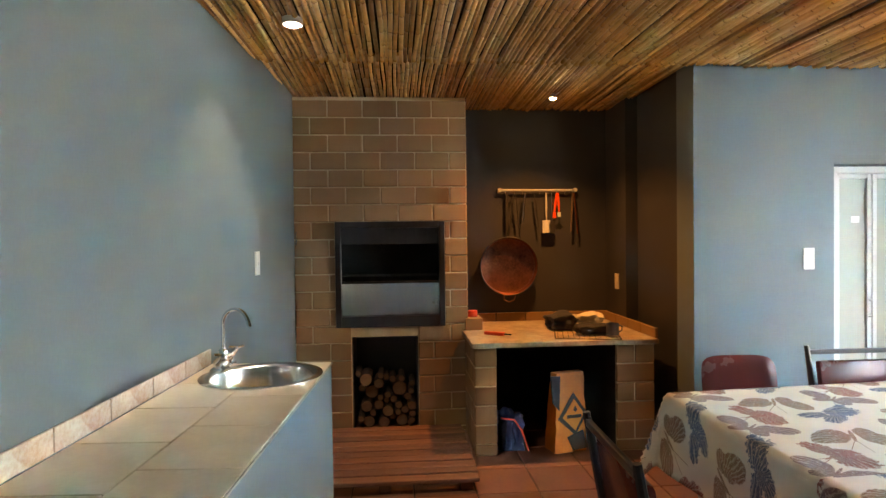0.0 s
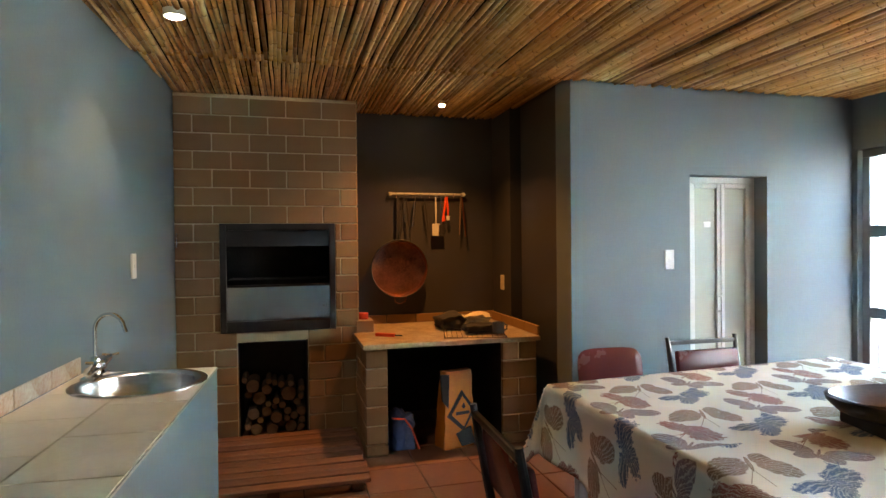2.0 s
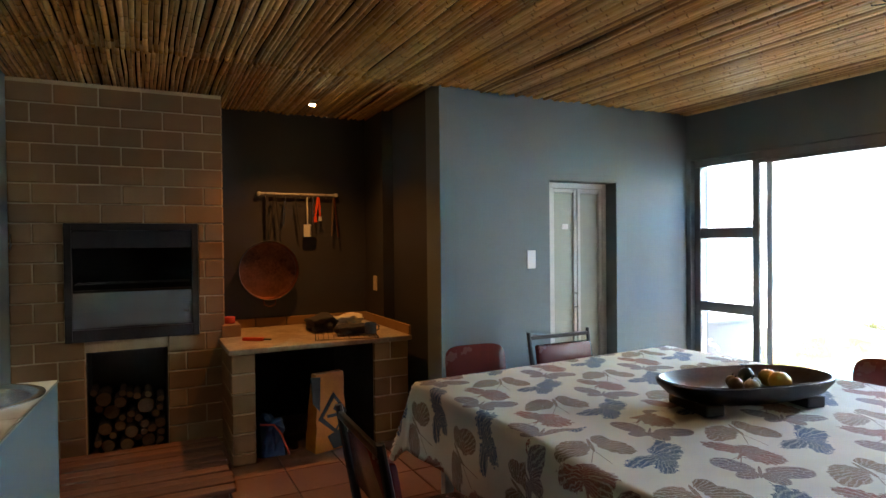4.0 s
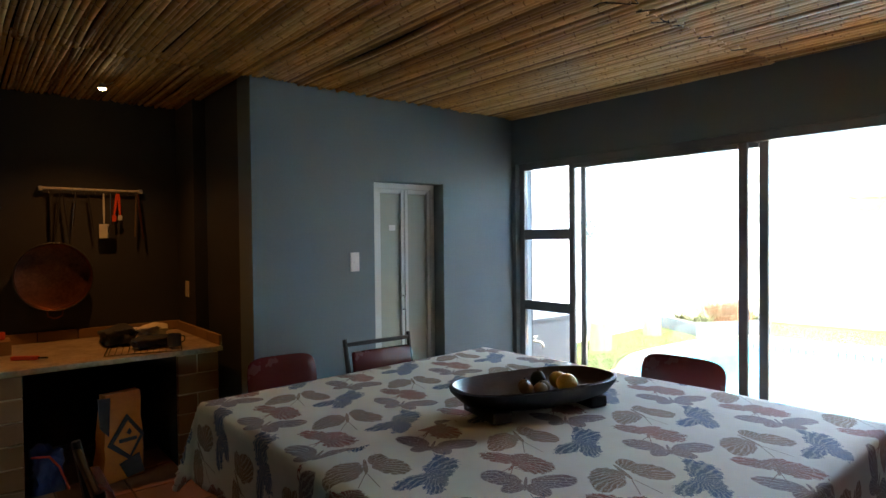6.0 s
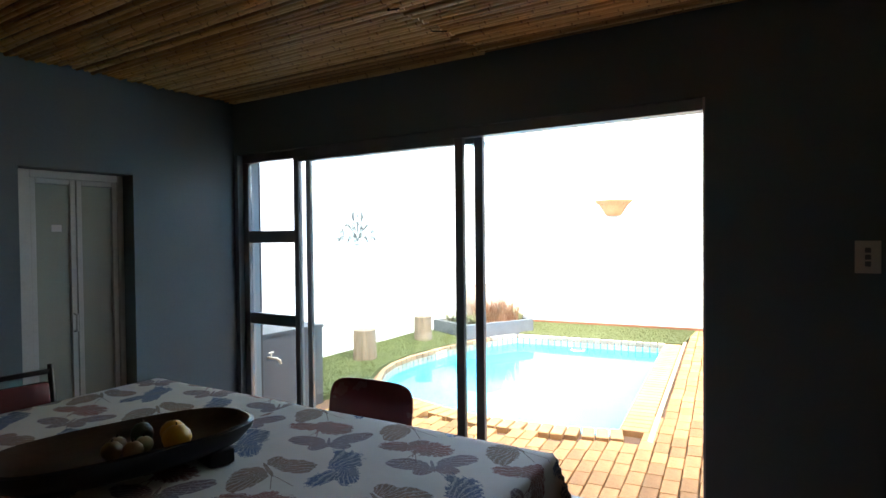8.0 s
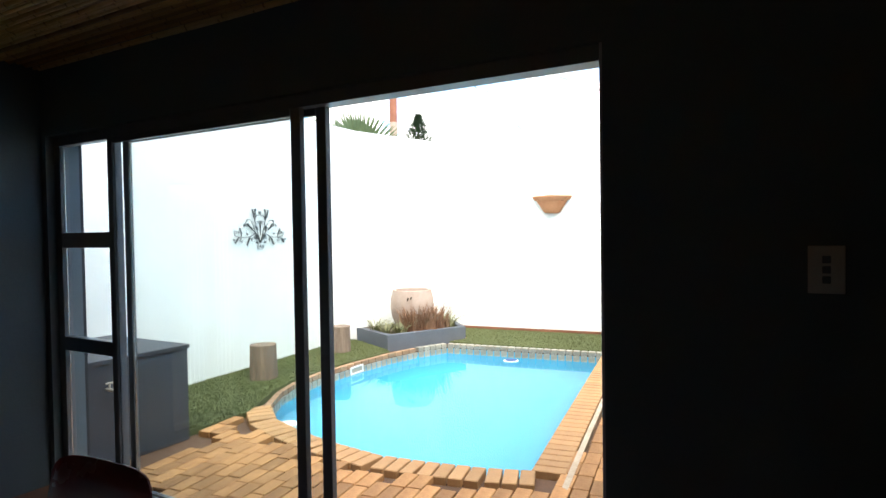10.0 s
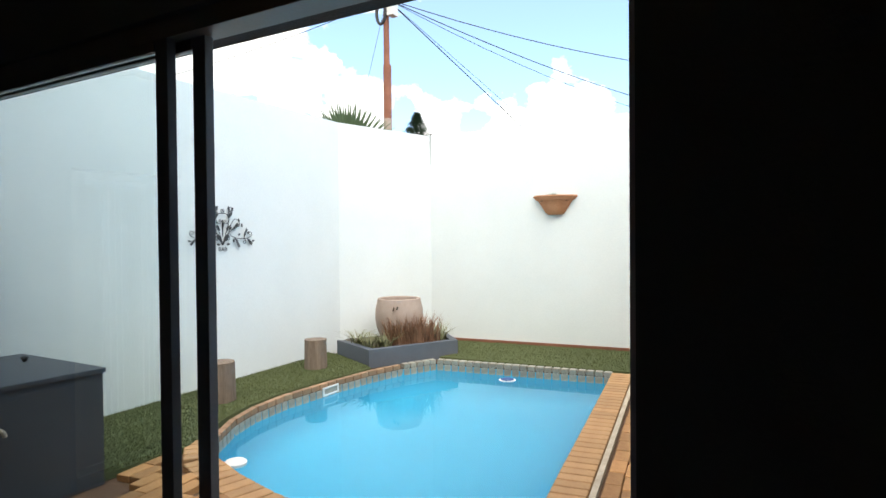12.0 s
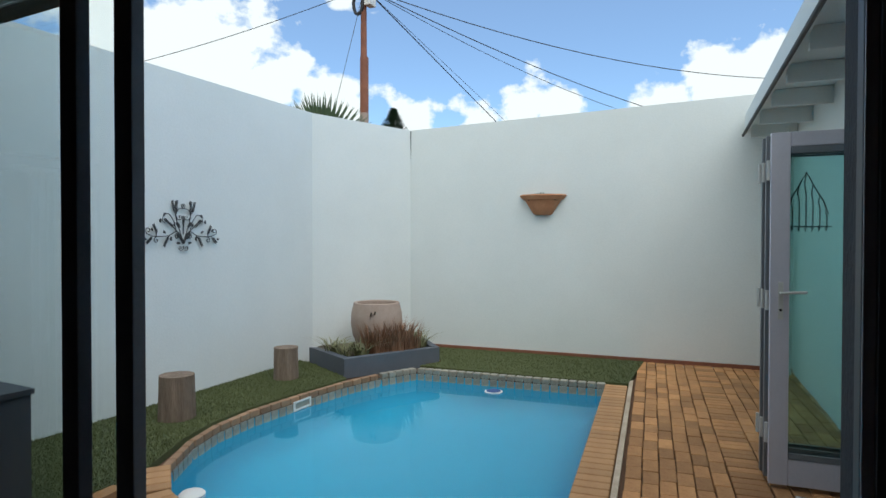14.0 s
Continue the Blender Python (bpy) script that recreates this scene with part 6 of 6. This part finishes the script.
def fan_palm(x, y, z, fans, size, face=(-0.62, 0.79)):
    """A short trunk and a crown of half-round fans; the upper fans stand across the wall."""
    p = thing("fan_palm", "fan palm with stiff pointed leaves behind the courtyard wall", "palm tree", (x, y, GROUND - 0.05))
    part("trunk", (lambda q: (tube(q, [(0, 0, 0), (0.02, 0, z * 0.5), (0, 0, z - 0.2)], [0.16, 0.13, 0.10], 12), q)[1])(bmesh.new()), "bark", p, "", True)
    rnd = random.Random(6)
    bm = bmesh.new()
    for k in range(fans):
        turn = rnd.uniform(-0.35, 0.35) if k < fans * 0.5 else rnd.uniform(0, 3.14)
        fx = Vector((face[0] * math.cos(turn) - face[1] * math.sin(turn), face[0] * math.sin(turn) + face[1] * math.cos(turn), 0))
        lean = rnd.uniform(-0.5, 0.5)
        up = Vector((0, 0, 1))
        back = fx.cross(up) * rnd.uniform(-0.25, 0.25)
        c = Vector((0, 0, z)) + fx * rnd.uniform(-0.12, 0.12) * size - up * (0.0 if k < fans * 0.5 else 0.35) * size
        blades_n = 24
        for s in range(blades_n):
            t = (s / (blades_n - 1) - 0.5) * 2.6 + lean * 0.3
            d = (up * math.cos(t) + fx * math.sin(t) + back).normalized()
            w = d.cross(fx.cross(up)).normalized() * 0.024 * size
            L = size * rnd.uniform(0.86, 1.02)
            s0 = size * 0.12
            tip = c + d * L + Vector((0, 0, -0.02 * size * rnd.random()))
            v = [bm.verts.new(q) for q in (c + d * s0, c + d * L * 0.62 + w, tip, c + d * L * 0.62 - w)]
            bm.faces.new(v)
    part("crown", bm, "palm", p, "fan leaves")


fan_palm(12.94, 7.80, 3.42, 10, 1.18)
fan_palm(13.07, 9.1, 4.30, 5, 0.24)
con = thing("conifer", "small dark conifer beyond the courtyard wall", "tree", (20.0, 10.5, GROUND - 0.05))
part("trunk", (lambda q: (tube(q, [(0, 0, 0), (0, 0, 5.7)], [0.14, 0.02], 8), q)[1])(bmesh.new()), "bark", con)
rnd = random.Random(9)
bm = bmesh.new()
for k in range(2600):
    z = rnd.uniform(4.5, 5.9)
    r = (5.95 - z) * 0.62 * math.sqrt(rnd.random())
    a = rnd.uniform(0, 6.283)
    c = Vector((r * math.cos(a), r * math.sin(a), z))
    d = Vector((math.cos(a), math.sin(a), 0.6)) * rnd.uniform(0.06, 0.12)
    w = Vector((-math.sin(a), math.cos(a), 0)) * 0.03
    bm.faces.new([bm.verts.new(q) for q in (c - w, c + w, c + d)])
part("crown", bm, "conifer", con, "dense dark needles")

# ---- paving, turf and tiles ----


def inside(poly, x, y):
    hit = False
    n = len(poly)
    for i in range(n):
        x1, y1 = poly[i]
        x2, y2 = poly[(i + 1) % n]
        if (y1 > y) != (y2 > y) and x < (x2 - x1) * (y - y1) / (y2 - y1) + x1:
            hit = not hit
    return hit


coping = structure("coping", boxes((0, 0, 0, 0.001, 0.001, 0.001)), "sand", "clay brick coping round the pool")
coping.location = (8.0, 2.5, GROUND - 0.5)


def along(outline, first, last, step):
    """Even steps along an outline between two corners: place and direction."""
    pts = [Vector(outline[i % len(outline)]) for i in range(first, last + 1)]
    res, left = [], step / 2
    for a, b in zip(pts, pts[1:]):
        L = (b - a).length
        while left < L:
            res.append((a + (b - a) * left / L, (b - a).normalized()))
            left += step
        left -= L
    return res


n_pool = len(POOL)


def coping_brick(p, d, depth, width, z, mat="coping"):
    out = Vector((d.y, -d.x))
    c = p + out * depth / 2
    piece("coping_brick", (width, depth, 0.06), mat, coping, (c.x - 8.0, c.y - 2.5, z - 0.03 - (GROUND - 0.5)), 0.006, (0, 0, math.degrees(math.atan2(d.y, d.x))))


for p, d in along(POOL, 0, 3, 0.113):
    coping_brick(p, d, 0.236, 0.099, GROUND)
for p, d in along(POOL, 12, 19, 0.113):
    coping_brick(p, d, 0.243, 0.100, GROUND)
for p, d in along(POOL, 3, 6, 0.104):
    coping_brick(p, d, 0.085, 0.092, GROUND - 0.003, "pool_tile")
for p, d in along(POOL, 6, 12, 0.135):
    coping_brick(p, d, 0.060, 0.122, GROUND - 0.003, "coping_edge")
for p, d in along(POOL, 3, 14, 0.104):
    out = Vector((d.y, -d.x))
    c = p + out * 0.004
    piece("band_tile", (0.090, 0.012, 0.125), "pool_tile", coping, (c.x - 8.0, c.y - 2.5, GROUND - 0.130 - (GROUND - 0.5)), 0.002, (0, 0, math.degrees(math.atan2(d.y, d.x))))

bm = bmesh.new()
band_in, band_out = offset(POOL, 0.247), offset(POOL, 0.288)
for i in (0, 1, 2):
    a, b = band_in[i], band_in[(i + 1) % n_pool]
    c, d = band_out[(i + 1) % n_pool], band_out[i]
    prism(bm, [a, d, c, b], GROUND - 0.05, GROUND - 0.001)
structure("cement_band", bm, "cement", "rough cement band beside the pool coping")

TURF_A = [(5.345, 3.88), (6.0, 3.86), (6.3, 4.02), (6.66, 4.21), (7.05, 4.34), (7.52, 4.40), (8.2, 4.38), (8.87, 4.32), (9.00, 4.32), (9.08, 4.46), (9.52, 5.31), (9.53, 5.47), (6.1, 5.22), (5.345, 5.15)]
TURF_B = [(10.23, 1.36), (11.62, 1.40), (11.26, 4.50), (11.05, 4.42), (10.36, 3.77), (10.0, 3.90), (10.1, 2.7)]
for nm, poly in (("turf", TURF_A), ("turf_strip", TURF_B)):
    bm = bmesh.new()
    prism(bm, poly, GROUND - 0.05, GROUND + 0.004)
    structure(nm + "_base", bm, "turf", "green artificial turf backing")
    rnd = random.Random(17)
    xs, ys = [p[0] for p in poly], [p[1] for p in poly]
    verts, faces = [], []
    want = 26000 if nm == "turf" else 12000
    tries = 0
    while len(faces) < want and tries < want * 4:
        tries += 1
        x, y = rnd.uniform(min(xs), max(xs)), rnd.uniform(min(ys), max(ys))
        if not inside(poly, x, y):
            continue
        a = rnd.uniform(0, 6.283)
        h = rnd.uniform(0.012, 0.030)
        dx, dy = math.cos(a) * 0.004, math.sin(a) * 0.004
        lx, ly = rnd.uniform(-0.01, 0.01), rnd.uniform(-0.01, 0.01)
        b = len(verts)
        verts += [(x - dx, y - dy, GROUND + 0.003), (x + dx, y + dy, GROUND + 0.003), (x + lx, y + ly, GROUND + h)]
        faces.append((b, b + 1, b + 2))
    me = bpy.data.meshes.new("turf")
    me.from_pydata(verts, [], faces)
    me.materials.append(M["blade"])
    tagged(new("turf_blades", me), "short green artificial turf", "turf", "", "stuff")

paving = structure("paving", boxes((0, 0, 0, 0.001, 0.001, 0.001)), "sand", "paving of tan clay bricks round the pool")
paving.location = (5.0, 0.0, GROUND - 0.5)
HOLE = offset(POOL, 0.318)
HOLE[0] = (5.62, 0.76)
far_bricks = []
PT_TURN = 7.8


def paver(x, y, w, d, turn):
    if inside(HOLE, x, y) or inside(TURF_A, x, y) or inside(TURF_B, x, y):
        return
    if x < XO + 0.06 or x > 11.95 or y < -0.75 or (x < 5.4 and y > 3.5) or y > 3.9 or x > 11.85 - 0.12 * y:
        return
    far_bricks.append((x, y, w, d, turn))


c7, s7 = math.cos(radians(PT_TURN)), math.sin(radians(PT_TURN))
BAND_V = -0.21
rnd = random.Random(31)


def lay(u, v, w, d, turn=0):
    x, y = 4.3 + (u - 4.3) * c7 - v * s7, v * c7 + (u - 4.3) * s7
    paver(x, y, w * rnd.uniform(0.985, 1.01), d * rnd.uniform(0.96, 1.02), PT_TURN + turn + rnd.uniform(-0.7, 0.7))


for j in range(-8, 40):
    v = BAND_V + 0.0565 + 0.113 * j if j >= 0 else BAND_V - 0.232 - 0.0565 + 0.113 * (j + 1)
    shift = rnd.uniform(0, 0.226)
    for i in range(-4, 40):
        lay(4.2 + i * 0.226 + shift, v + 0.003 * math.sin(i * 1.3 + j), 0.219, 0.106)
for i in range(-8, 80):
    lay(4.2 + i * 0.100, BAND_V - 0.116, 0.222, 0.091, 90)
far_bricks.sort(key=lambda q: (q[0] - 6.0) ** 2 + (q[1] - 0.5) ** 2)
for x, y, w, d, turn in far_bricks[:300]:
    piece("paver", (w, d, 0.05), "paver", paving, (x - 5.0, y, 0.5 - 0.025 - 0.0045 * random.random()), 0.005, (0, 0, turn))
verts, faces = [], []
for x, y, w, d, turn in far_bricks[300:]:
    c, s = math.cos(radians(turn)), math.sin(radians(turn))
    zt = GROUND - 0.0045 * random.random()
    b = len(verts)
    for zz, k in ((GROUND - 0.05, 0.5), (zt - 0.004, 0.5), (zt, 0.475)):
        for sx, sy in ((-1, -1), (1, -1), (1, 1), (-1, 1)):
            px, py = sx * w * k, sy * (d * 0.5 - (0.5 - k) * w)
            verts.append((x + px * c - py * s, y + px * s + py * c, zz))
    for r in (0, 4):
        for k in range(4):
            faces.append((b + r + k, b + r + (k + 1) % 4, b + r + 4 + (k + 1) % 4, b + r + 4 + k))
    faces.append((b + 8, b + 9, b + 10, b + 11))
me = bpy.data.meshes.new("far_paving")
me.from_pydata(verts, [], faces)
pm = surface("clay_paving", (0.29, 0.125, 0.042), (0.58, 0.31, 0.125), 4, 70, 0.85, 0.5, vary=0.30, spread=0.26, island=True)
me.materials.append(pm)
tagged(new("far_paving", me), "tan clay brick paving", "paving", "", "stuff")

tiles = structure("floor", boxes((0, 0, 0, 0.001, 0.001, 0.001)), "grout", "glossy terracotta tiled floor")
tiles.location = (0, 0, -0.5)
TP = 0.378
cells = [(0.44 + TP * i, 3.32 + TP * j) for i in range(-6, 11) for j in range(-18, 5)]
cells = [(x, y) for x, y in cells if x < XW and y < YA and not (x > 1.5 and y > YD)]
cells.sort(key=lambda q: -q[1])
for x, y in cells[:300]:
    x1, y1 = min(x + TP, XW), min(y + TP, YA if x + TP < 1.6 else (YD if x > 1.3 else YA))
    piece("floor_tile", (x1 - x - 0.009, y1 - y - 0.009, 0.014), "terracotta", tiles, ((x + x1) / 2, (y + y1) / 2, 0.5 - 0.0075), 0.003)
bm = bmesh.new()
for x, y in cells[300:]:
    box(bm, x + 0.004, y + 0.004, -0.014, min(x + TP, XW) - 0.004, y + TP - 0.004, -0.0005)
if cells[300:]:
    solid("floor_tiles_near", bm, "terracotta", "terracotta floor tiles", kind="stuff")

brickwork(fire, -1.203, 0.159, 2.632, 0.0, [OV, NI], YB + 0.012, "x", -1)
brickwork(fire, YB + 0.012, YA, 2.632, 0.80, [], 0.155, "y", 1, 1)
brickwork(bc, 0.128, 0.292, 0.764, 0.0, [], CY + 0.01, "x", -1)
brickwork(bc, 1.152, 1.437, 0.764, 0.0, [], CY + 0.01, "x", -1, 1)
brickwork(bc, CY + 0.01, YB, 0.764, 0.0, [], 0.136, "y", -1)
brickwork(bc, CY + 0.01, YA - 0.02, 0.764, 0.0, [], 1.43, "y", 1)
